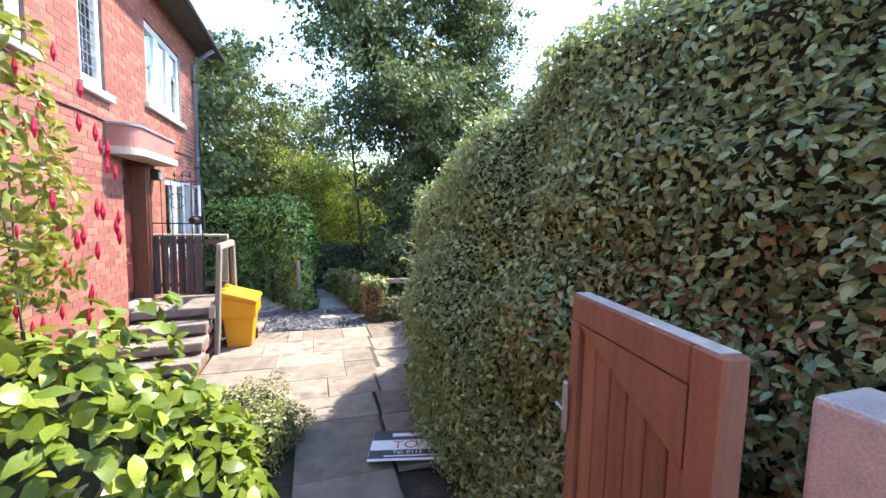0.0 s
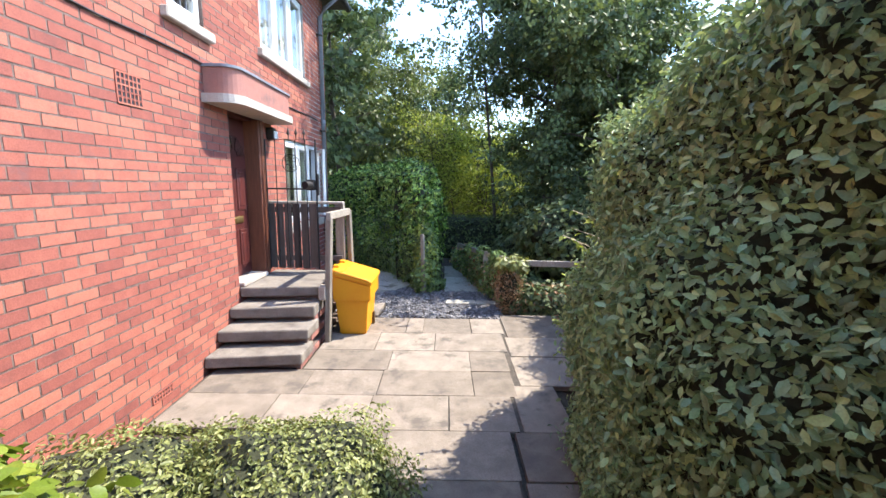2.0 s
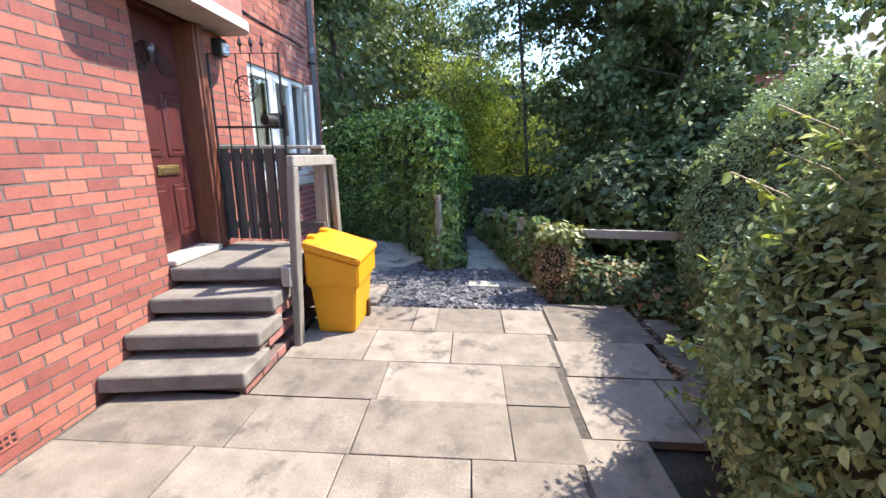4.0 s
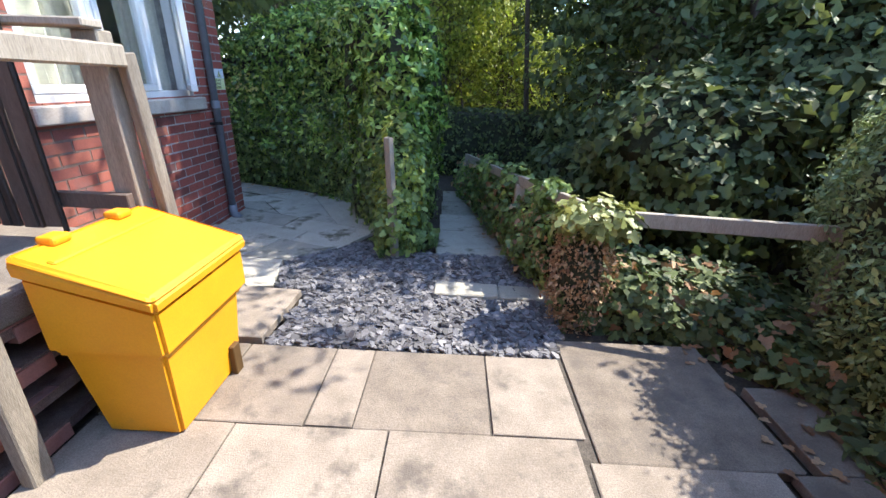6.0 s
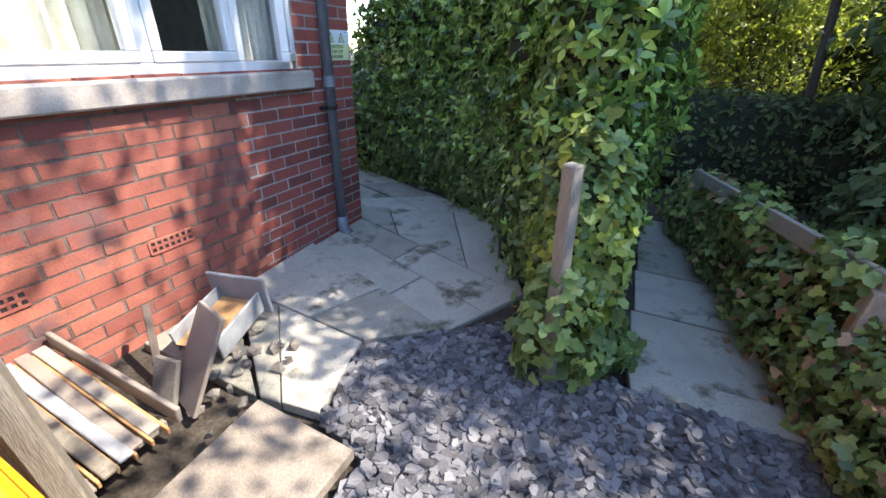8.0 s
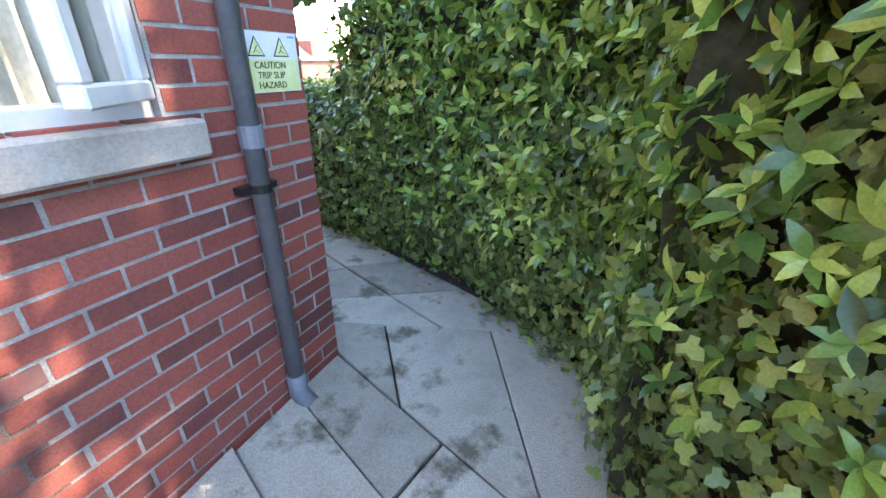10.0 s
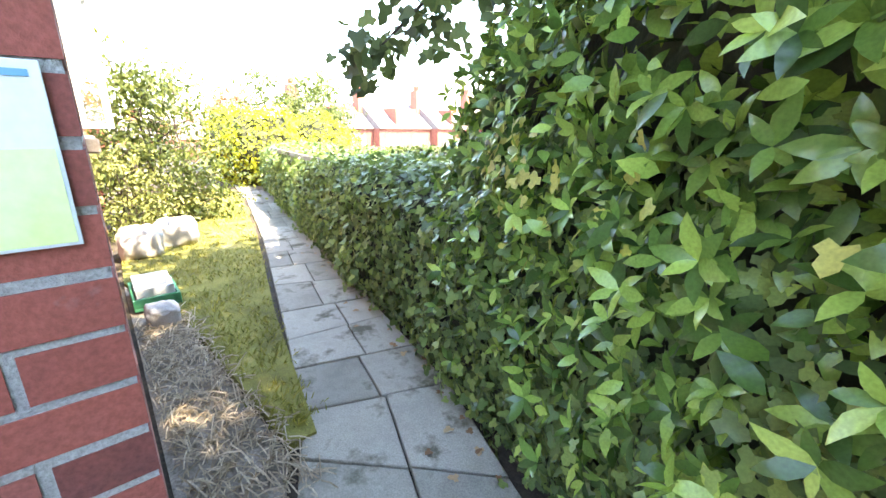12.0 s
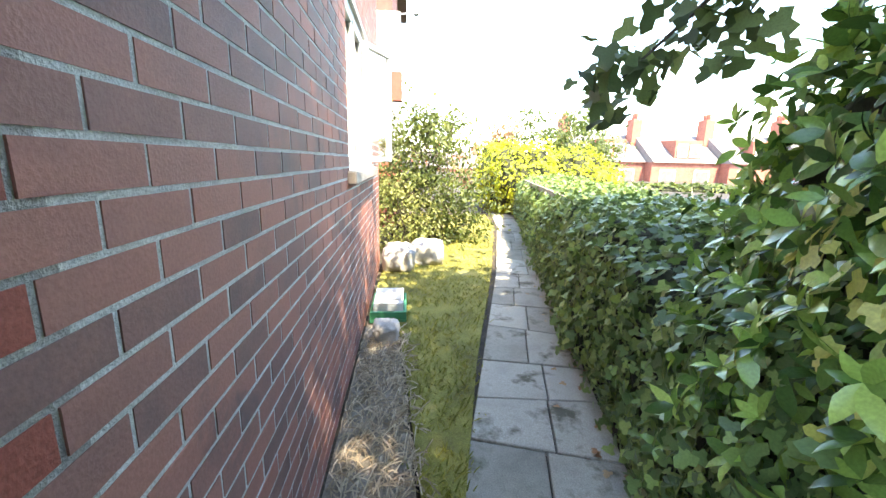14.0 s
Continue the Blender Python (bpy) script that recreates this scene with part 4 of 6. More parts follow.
# ---- fittings of the house ----
def writing(words, m, size, material, parent, align="CENTER"):
    cu = bpy.data.curves.new("lettering", "FONT")
    cu.body, cu.size, cu.align_x, cu.extrude = words, size, align, 0.0006
    tmp = bpy.data.objects.new("lettering", cu)
    me = bpy.data.meshes.new_from_object(tmp)
    bpy.data.objects.remove(tmp)
    me.transform(m)
    return link_mesh("lettering", me, material, parent)


M_BLACK = surface("black_print", [(0.3, (0.015, 0.015, 0.02)), (0.7, (0.03, 0.03, 0.035))], 8, 0.5, 60, 0.1, 0.0)
M_SIGNWHITE = surface("sign_white", [(0.3, (0.70, 0.75, 0.80)), (0.7, (0.80, 0.83, 0.86))], 6, 0.35, 60, 0.08, 0.05)
M_SIGNYELLOW = surface("sign_faded_yellow", [(0.3, (0.66, 0.74, 0.28)), (0.7, (0.80, 0.84, 0.52))], 9, 0.35, 60, 0.1, 0.05)
M_BLUE = surface("pale_blue_print", [(0.3, (0.12, 0.36, 0.55)), (0.7, (0.16, 0.42, 0.6))], 8, 0.4, 60, 0.1, 0.0)
M_ORANGE = surface("orange_print", [(0.3, (0.50, 0.17, 0.04)), (0.7, (0.60, 0.22, 0.06))], 8, 0.5, 60, 0.2, 0.0)
M_BRASS = surface("brass", [(0.3, (0.42, 0.30, 0.12)), (0.7, (0.60, 0.45, 0.20))], 8, 0.35, 60, 0.2, 0.1, metal=0.9)

# canopy over the door
canopy = thing("door_canopy", (FRONT, 6.25, 2.6), "brick-faced door canopy with a pale concrete soffit", "canopy")


def rounded_plan(y0, y1, out, r, n=6):
    pts = [(FRONT + 0.001, y0)]
    pts += [(FRONT + out - r + r * Q(a * math.pi / 2 / n), y0 + r - r * C(a * math.pi / 2 / n)) for a in range(n + 1)]
    pts += [(FRONT + out - r + r * C(a * math.pi / 2 / n), y1 - r + r * Q(a * math.pi / 2 / n)) for a in range(n + 1)]
    return pts + [(FRONT + 0.001, y1)]


def prism(plan, z0, z1, bm=None):
    bm = bm or bmesh.new()
    lo, hi = [[bm.verts.new((x, y, z)) for x, y in plan] for z in (z0, z1)]
    n = len(plan)
    for k in range(n):
        bm.faces.new((lo[k], lo[(k + 1) % n], hi[(k + 1) % n], hi[k]))
    bm.faces.new(lo[::-1]), bm.faces.new(hi)
    return bm


part("fascia", prism(rounded_plan(5.44, 6.86, 0.30, 0.16), 2.60, 2.84), M_BRICK_SHADE_TONE, canopy)
part("soffit_slab", prism(rounded_plan(5.39, 6.90, 0.335, 0.18), 2.52, 2.60), M_SILL, canopy, "flaking cream painted concrete slab")
part("cap", prism(rounded_plan(5.42, 6.88, 0.32, 0.17), 2.84, 2.865), M_PIPE, canopy)

# front door
door = thing("front_door", (-2.32, 6.2, 0.66), "dark red panelled front door with brass letter plate", "door")
part("door_leaf", boxed(-2.34, -2.30, 5.885, 6.445, 0.70, 2.50, 0.003), M_DOOR, door)
for y0, y1, z0, z1 in ((5.94, 6.135, 0.82, 1.25), (6.195, 6.39, 0.82, 1.25), (5.94, 6.135, 1.47, 1.95), (6.195, 6.39, 1.47, 1.95)):
    bm = boxed(-2.302, -2.290, y0, y1, z0, z1, 0.010)
    box(bm, -2.302, -2.282, y0 + 0.035, y1 - 0.035, z0 + 0.04, z1 - 0.04, 0.012)
    part("door_panel", bm, M_DOOR, door)
plate = part("letter_plate", boxed(-2.300, -2.284, 6.05, 6.29, 1.32, 1.40, 0.006), M_BRASS, door, "brass letter plate")
part("flap", boxed(-2.286, -2.277, 6.075, 6.265, 1.335, 1.385, 0.004), M_BRASS, plate)
part("door_knob", tube(bmesh.new(), [(-2.30, 5.925, 1.36), (-2.27, 5.925, 1.36), (-2.262, 5.925, 1.36), (-2.235, 5.925, 1.36), (-2.23, 5.925, 1.36)], [0.012, 0.010, 0.026, 0.026, 0.012], 12), M_BRASS, door, "brass knob")
bm = bmesh.new()
for a in range(5):
    u0, u1 = math.pi * (a + 0.08) / 5, math.pi * (a + 0.92) / 5
    ring = [(-2.296, 6.165 + r * C(u), 2.08 + r * Q(u)) for r, u in ((0.08, u0), (0.23, u0), (0.23, u1), (0.08, u1))]
    f = bm.faces.new([bm.verts.new(p) for p in ring])
    e = bmesh.ops.extrude_face_region(bm, geom=[f])
    bmesh.ops.translate(bm, verts=[g for g in e["geom"] if isinstance(g, bmesh.types.BMVert)], vec=(0.006, 0, 0))
part("fanlight", bm, M_GLASS, door, "fan-shaped glazing")
bm = bmesh.new()
box(bm, -2.36, -2.20, 5.842, 5.885, 0.66, 2.578, 0.006)
box(bm, -2.36, -2.20, 5.885, 6.445, 2.50, 2.578, 0.006)
part("door_frame", bm, M_DOOR, door)
bm = boxed(-2.36, FRONT + 0.035, 6.445, 6.558, 0.66, 2.518, 0.008)
box(bm, FRONT + 0.036, FRONT + 0.05, 6.47, 6.54, 0.67, 2.515, 0.004)
part("door_jamb", bm, M_JAMB, door, "red-brown stained timber door jamb")
part("threshold", boxed(-2.40, FRONT + 0.06, 5.842, 6.445, 0.649, 0.70, 0.01), M_SILL, door)
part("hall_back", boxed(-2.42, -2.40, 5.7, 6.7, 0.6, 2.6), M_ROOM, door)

# lamp, cable, vents
lamp = thing("wall_lamp", (FRONT + 0.1, 6.76, 2.42), "black bulkhead lamp under the canopy", "lamp")
part("lamp_body", boxed(FRONT + 0.001, FRONT + 0.10, 6.71, 6.82, 2.32, 2.47, 0.02, seg=2), M_IRON, lamp)
part("lens", boxed(FRONT + 0.08, FRONT + 0.125, 6.722, 6.808, 2.33, 2.43, 0.015), M_SIGNWHITE, lamp)
cable = tube(bmesh.new(), [(FRONT + 0.012, -2 + 0.45 * k, 2.86 + 0.012 * Q(k * 1.7)) for k in range(25)], 0.009, 6)
part("wall_cable", cable, M_BLACK, label="black cable clipped along the brick wall", category="cable")


def air_brick(y0, y1, z0, z1, rows, cols, name, label):
    v = thing(name, (FRONT, (y0 + y1) / 2, z0), label, "vent")
    part("vent_back", boxed(FRONT - 0.02, FRONT + 0.0025, y0, y1, z0, z1), M_BLACK, v)
    bm = bmesh.new()
    for k in range(cols + 1):
        c = y0 + (y1 - y0) * k / cols
        box(bm, FRONT + 0.0005, FRONT + 0.007, c - 0.006, c + 0.006, z0, z1)
    for k in range(rows + 1):
        c = z0 + (z1 - z0) * k / rows
        box(bm, FRONT + 0.0007, FRONT + 0.0075, y0, y1, c - 0.006, c + 0.006)
    part("grille", bm, M_BRICK, v)


air_brick(4.40, 4.63, 2.33, 2.54, 5, 6, "wall_vent", "square terracotta wall vent")
air_brick(7.62, 7.84, 0.375, 0.44, 2, 7, "air_brick", "terracotta air brick low in the wall")
air_brick(6.92, 7.14, 0.375, 0.44, 2, 7, "air_brick", "terracotta air brick low in the wall")
air_brick(4.42, 4.64, 0.075, 0.14, 2, 7, "air_brick", "terracotta air brick low in the wall")

# gutter and pipe
gut = bmesh.new()
tube(gut, [(FRONT + 0.40, -6, 4.98), (FRONT + 0.40, END + 0.3, 4.98)], 0.06, 10)
part("gutter", gut, M_GREY_PAINT, label="dark gutter along the eaves", category="gutter")
pipe = thing("downpipe", (FRONT + 0.045, 9.02, -0.05), "grey plastic downpipe fixed to the brick corner", "pipe")
PX, PY = FRONT + 0.048, 9.02
part("pipe_length", tube(bmesh.new(), [(PX, PY, -0.02), (PX, PY, 4.6), (PX + 0.1, PY, 4.75), (FRONT + 0.38, PY, 4.93)], 0.034, 14), M_PIPE, pipe, smooth=True)
for z in (1.14, 2.9):
    part("socket", tube(bmesh.new(), [(PX, PY, z - 0.07), (PX, PY, z)], 0.041, 14), M_PIPE, pipe)
for z in (0.93, 2.7, 4.3):
    bm = tube(bmesh.new(), [(PX, PY, z - 0.014), (PX, PY, z + 0.014)], 0.039, 14)
    box(bm, FRONT, PX, PY - 0.075, PY + 0.075, z - 0.012, z + 0.012)
    part("clip", bm, M_IRON, pipe)
part("shoe", tube(bmesh.new(), [(PX, PY, 0.1), (PX, PY, 0.0), (PX + 0.06, PY, -0.05)], 0.042, 12), M_PIPE, pipe, smooth=True)

# warning sign
sign = thing("warning_sign", (FRONT + 0.004, 9.19, 1.23), "white and faded yellow warning sign on the brick corner", "sign")
part("sign_plate", boxed(FRONT + 0.003, FRONT + 0.006, 9.052, 9.325, 1.232, 1.424, 0.0008), M_SIGNWHITE, sign)
part("yellow_field", boxed(FRONT + 0.0062, FRONT + 0.0072, 9.056, 9.321, 1.236, 1.338), M_SIGNYELLOW, sign)
for k, words in enumerate(("CAUTION", "TRIP SLIP", "HAZARD")):
    writing(words, pose(FRONT + 0.0082, 9.188, 1.310 - 0.032 * k, 90, 0, 90), 0.031, M_BLACK, sign)


def triangle(c, r, x, t):
    bm = bmesh.new()
    for rad, xx, in ((r, x),):
        f = bm.faces.new([bm.verts.new((xx, c[0] + rad * Q(a), c[1] + rad * C(a))) for a in (0, 2.0944, 4.1888)])
        e = bmesh.ops.extrude_face_region(bm, geom=[f])
        bmesh.ops.translate(bm, verts=[g for g in e["geom"] if isinstance(g, bmesh.types.BMVert)], vec=(t, 0, 0))
    return bm


for y in (9.135, 9.245):
    part("hazard_triangle", triangle((y, 1.368), 0.042, FRONT + 0.0062, 0.0008), M_BLACK, sign)
    part("triangle_field", triangle((y, 1.368), 0.034, FRONT + 0.0072, 0.0008), M_SIGNYELLOW, sign)
    bm = bmesh.new()
    beam(bm, (FRONT + 0.0084, y - 0.012, 1.357), (FRONT + 0.0084, y + 0.006, 1.382), 0.004, 0.0008, 0)
    beam(bm, (FRONT + 0.0084, y - 0.002, 1.366), (FRONT + 0.0084, y + 0.014, 1.358), 0.004, 0.0008, 0)
    part("hazard_symbol", bm, M_BLACK, sign)
part("maker_mark", boxed(FRONT + 0.0062, FRONT + 0.0070, 9.285, 9.315, 1.408, 1.415), M_BLUE, sign)

# iron screen, picket panel and handrail beside the landing
screen = thing("iron_gate", (-1.82, 6.60, 0.66), "black wrought iron gate beside the front door", "gate")
GY = 6.60
GL, GR = -2.125, -1.505
part("outer_frame", tube(tube(bmesh.new(), [(GL, GY, 0.70), (GL, GY, 2.31), (GR, GY, 2.31), (GR, GY, 0.70)], 0.011, 6), [(GL, GY, 1.715), (GR, GY, 1.715)], 0.010, 6), M_IRON, screen)
for k in range(1, 5):
    x = GL + (GR - GL) * k / 5
    part("bar", tube(bmesh.new(), [(x, GY, 0.72), (x, GY, 2.31)], 0.006, 6), M_IRON, screen)
for k in range(3):
    x = -1.83 + 0.095 * k
    part("finial", tube(bmesh.new(), [(x, GY, 2.31), (x, GY, 2.36), (x, GY, 2.385), (x, GY, 2.45)], [0.006, 0.006, 0.020, 0.001], 6), M_IRON, screen)
bm = bmesh.new()
tube(bm, [(-1.815 + 0.105 * C(a * 0.3142), GY + 0.003, 2.03 + 0.105 * Q(a * 0.3142)) for a in range(21)], 0.005, 5, False)
for cx, cz, a0 in ((-0.047, 0.047, 0), (0.047, 0.047, 1.57), (0.047, -0.047, 3.14), (-0.047, -0.047, 4.71)):
    tube(bm, [(-1.815 + cx + (0.045 - 0.0028 * a) * C(a * 0.6 + a0), GY + 0.004, 2.03 + cz + (0.045 - 0.0028 * a) * Q(a * 0.6 + a0)) for a in range(13)], 0.004, 5)
part("scroll", bm, M_IRON, screen)
lock = part("lock_box", boxed(-1.62, -1.52, GY - 0.045, GY + 0.045, 1.70, 1.83, 0.02, seg=3), M_IRON, screen)
part("lock_tube", tube(bmesh.new(), [(-1.57, GY - 0.04, 1.765), (-1.60, GY - 0.15, 1.765), (-1.60, GY - 0.15, 1.765), (-1.575, GY - 0.06, 1.765)], [0.045, 0.045, 0.037, 0.037], 14), M_IRON, lock)
part("latch_plate", boxed(-1.50, -1.475, GY - 0.02, GY + 0.02, 1.64, 1.90, 0.004), M_IRON, screen)

panel = thing("picket_panel", (-1.7, 6.65, 0.66), "dark weathered wooden picket panel closing the landing", "fence")
for k in range(6):
    x = -2.14 + 0.104 * k
    part("picket", boxed(x, x + 0.088 + rng.normal(0, 0.003), 6.622, 6.640, 0.70 + rng.uniform(0, 0.01), 1.53, 0.003), M_WOOD_DARK, panel)
for z in (0.80, 1.42):
    part("rail", boxed(-2.14, -1.22, 6.641, 6.68, z, z + 0.07, 0.004), M_WOOD_DARK, panel)
part("top_rail", boxed(-2.14, -1.19, 6.612, 6.715, 1.53, 1.562, 0.006), M_WOOD, panel)
part("corner_post", boxed(-1.31, -1.20, 6.684, 6.765, 0.0, 1.528, 0.006), M_WOOD, panel)

rail = thing("handrail", (-1.15, 6.4, 0), "weathered grey wooden handrail beside the steps", "handrail")
part("post", beam(bmesh.new(), (-1.225, 5.925, -0.02), (-1.165, 5.92, 1.40), 0.075, 0.06, 0.006), M_WOOD, rail)
part("post", beam(bmesh.new(), (-1.125, 6.80, -0.02), (-1.15, 6.74, 1.45), 0.062, 0.055, 0.006), M_WOOD, rail)
part("top_rail", beam(bmesh.new(), (-1.165, 5.885, 1.44), (-1.145, 6.71, 1.435), 0.055, 0.085, 0.008), M_WOOD, rail)
part("stop_block", boxed(-1.30, -1.22, 5.86, 5.98, 0.50, 0.66, 0.01), M_WOOD, rail)

# ---- the entrance gate and its post ----
gate = thing("garden_gate", (0.82, 0.8, 0), "brown painted boarded wooden gate standing open", "gate")
M_GALV = surface("galvanised_steel", [(0.3, (0.30, 0.31, 0.33)), (0.7, (0.46, 0.47, 0.49))], 20, 0.45, 120, 0.25, 0.2, metal=0.6)
GA, GB = Vector((0.745, 0.52, 0)), Vector((0.845, 1.12, 0))
gd = (GB - GA).normalized()
gl = (GB - GA).length
GM = Matrix.Translation(GA) @ Matrix.Rotation(math.atan2(gd.y, gd.x), 4, "Z")
for k in range(6):
    a = 0.075 + k * (gl - 0.13) / 6
    part("board", boxed(a, a + (gl - 0.13) / 6 - 0.006, -0.012, 0.012, 0.1, 1.62, 0.004, GM), M_GATE, gate)
part("stile", boxed(0, 0.085, -0.03, 0.03, 0.06, 1.70, 0.006, GM), M_GATE, gate)
part("stile", boxed(gl - 0.05, gl, -0.029, 0.029, 0.06, 1.61, 0.006, GM), M_GATE, gate)
part("gate_top_rail", boxed(0.085, gl, -0.028, 0.028, 1.61, 1.70, 0.006, GM), M_GATE, gate)
part("gate_foot_rail", boxed(0.085, gl - 0.05, -0.027, 0.027, 0.10, 0.20, 0.006, GM), M_GATE, gate)
bm = bmesh.new()
tri = [(0.087, 1.609), (gl - 0.052, 1.609), (0.087, 1.43)]
lo3, hi3 = [[bm.verts.new(GM @ Vector((u, o, z))) for u, z in tri] for o in (0.0125, 0.0285)]
bm.faces.new(lo3), bm.faces.new(hi3)
for k in range(3):
    bm.faces.new((lo3[k], lo3[(k + 1) % 3], hi3[(k + 1) % 3], hi3[k]))
part("gusset", bm, M_GATE, gate)
part("brace", beam(bmesh.new(), GM @ Vector((0.10, -0.03, 0.25)), GM @ Vector((gl - 0.08, -0.03, 1.56)), 0.03, 0.08, 0.004), M_GATE, gate)
part("latch", boxed(gl - 0.02, gl + 0.01, 0.0295, 0.045, 1.22, 1.40, 0.006, GM), M_GALV, gate, "galvanised gate latch")
part("latch_bolt", tube(bmesh.new(), [GM @ Vector((gl - 0.01, 0.045, 1.30)), GM @ Vector((gl + 0.05, 0.045, 1.30))], 0.006, 6), M_GALV, gate)
part("worn_edge", boxed(0.02, gl - 0.01, -0.024, 0.024, 1.70, 1.7025, 0.0, GM), M_SILL, gate, "worn pale top edge of the gate")
M_POST = surface("pale_concrete", [(0.3, (0.40, 0.34, 0.31)), (0.7, (0.58, 0.52, 0.48))], 5, 0.9, 150, 0.3, 0.5)
gp = thing("gate_post", (0.9, 0.35, 0), "pale concrete gate post", "post")
part("post_shaft", boxed(0.86, 1.02, 0.30, 0.47, -0.1, 1.64, 0.012, seg=2), M_POST, gp)
part("post_panel", boxed(0.90, 0.96, -1.2, 0.30, -0.1, 1.60, 0.008), M_POST, gp)

# fallen letting board beside the path
board = thing("fallen_board", (0.65, 3.05, 0.05), "fallen estate agent board lying beside the path", "sign")
BM = Matrix.Translation((0.38, 2.95, 0.055)) @ Matrix.Rotation(radians(-17), 4, "Z") @ Matrix.Rotation(radians(-3), 4, "Y")
part("board_plate", boxed(0, 0.75, 0, 0.42, -0.006, 0, 0.001, BM), M_SIGNWHITE, board)
M_HEAD = surface("dark_print", [(0.3, (0.035, 0.032, 0.045)), (0.7, (0.06, 0.055, 0.07))], 6, 0.45, 60, 0.15, 0.05)
part("header_band", boxed(0.002, 0.748, 0.275, 0.418, 0.0006, 0.0014, 0, BM), M_HEAD, board)
part("footer_band", boxed(0.002, 0.748, 0.025, 0.135, 0.0006, 0.0014, 0, BM), M_HEAD, board)
writing("TO", BM @ Matrix.Translation((0.28, 0.155, 0.002)), 0.15, M_ORANGE, board)
writing("Tel. 0113", BM @ Matrix.Translation((0.30, 0.082, 0.0022)), 0.062, M_SIGNWHITE, board)
part("logo_bar", boxed(0.16, 0.44, 0.325, 0.375, 0.0016, 0.0022, 0, BM), M_SIGNWHITE, board)
part("address_bar", boxed(0.12, 0.60, 0.045, 0.062, 0.0016, 0.0022, 0, BM), M_SIGNWHITE, board)

# ---- slate bed ----
BED = [(-0.78, 6.80), (0.86, 6.80), (0.93, 7.15), (0.86, 7.9), (0.82, 8.16), (0.05, 8.16), (-0.15, 8.45), (-0.5, 8.42), (-0.8, 8.15), (-1.1, 7.88), (-1.0, 7.45), (-0.74, 7.38)]


def inside(x, y, poly):
    c = np.zeros(len(x), bool)
    for (x0, y0), (x1, y1) in zip(poly, poly[1:] + poly[:1]):
        c ^= ((y0 > y) != (y1 > y)) & (x < (x1 - x0) * (y - y0) / (y1 - y0 + 1e-12) + x0)
    return c


slate = thing("slate_bed", (0, 7.5, 0), "loose blue-grey slate chippings", "gravel")
part("slate_base", prism(BED, -0.09, -0.028), M_SLATE, slate)
n = 15000
x, y = rng.uniform(-1.15, 1.0, n), rng.uniform(6.75, 8.5, n)
ok = inside(x, y, BED)
x, y = x[ok], y[ok]
n = len(x)
ang = np.arange(6) * math.pi / 3
rad = rng.uniform(0.6, 1.15, (n, 6)) * rng.uniform(0.014, 0.033, (n, 1))
spin = rng.uniform(0, 6.28, (n, 1))
px, py = rad * np.cos(ang + 0) * rng.uniform(0.9, 1.6, (n, 1)), rad * np.sin(ang)
c, s = np.cos(spin), np.sin(spin)
px, py = px * c - py * s, px * s + py * c
tx, ty = rng.normal(0, 0.22, (n, 1)), rng.normal(0, 0.22, (n, 1))
pz = px * tx + py * ty
h = rng.uniform(0.004, 0.010, (n, 1))
z0 = rng.uniform(-0.03, 0.004, (n, 1))
bot = np.stack([x[:, None] + px, y[:, None] + py, z0 + pz], 2)
topv = np.stack([x[:, None] + px * 0.88, y[:, None] + py * 0.88, z0 + pz + h], 2)
sv = np.concatenate([bot, topv], 1).reshape(-1, 3)
sf = np.array([(0, 1, 7, 6), (1, 2, 8, 7), (2, 3, 9, 8), (3, 4, 10, 9), (4, 5, 11, 10), (5, 0, 6, 11), (6, 7, 8, 9), (6, 9, 10, 11)])
sf = (sf[None] + (np.arange(n) * 12)[:, None, None]).reshape(-1, 4)
link_mesh("slate_chips", mesh_of("slate_chips", sv, sf), M_SLATE, slate, kind="stuff")
for k, (a, b) in enumerate(((-0.03, 0.42), (0.425, 0.80))):
    part("stone_kerb", boxed(a, b, 7.41 + 0.0 * k, 7.60, -0.06, 0.028 - 0.006 * k, 0.008, Matrix.Rotation(radians(-1.2), 4, "Z")), M_SLAB_GREY, label="stone edging strip set in slate", category="kerb", group="stones in the slate bed")


# ---- ivy, fence and post ----
ivy_post = thing("fence_post", (-0.25, 8.12, 0), "weathered wooden post wrapped in ivy", "post")
part("post_shaft", beam(bmesh.new(), (-0.235, 8.07, -0.1), (-0.27, 8.02, 0.985), 0.06, 0.05, 0.005), M_WOOD, ivy_post)

pt, nr = blob_points((-0.24, 8.32, 0.45), (0.21, 0.20, 0.60), 520, 0.95, 1.0)
ok = (pt[:, 1] < 8.4) & (pt[:, 2] > 0.02)
column = next(o for o in scene.objects if o.name == "ivy_column")
# Brighter leaf colour on the column's front stands for sun on it.
leaves("young_leaves", pt[ok], nr[ok], 0.052, LOBED, L_BRIGHT, column, 0.4, 0.5, 0.2)

pt, nr = blob_points((-0.24, 8.05, 0.22), (0.17, 0.10, 0.34), 260, 0.9, 1.0)
ok = (pt[:, 2] > 0.02)
leaves("young_leaves", pt[ok], nr[ok], 0.06, LOBED, L_IVY, column, 0.4, 0.5, 0.2)

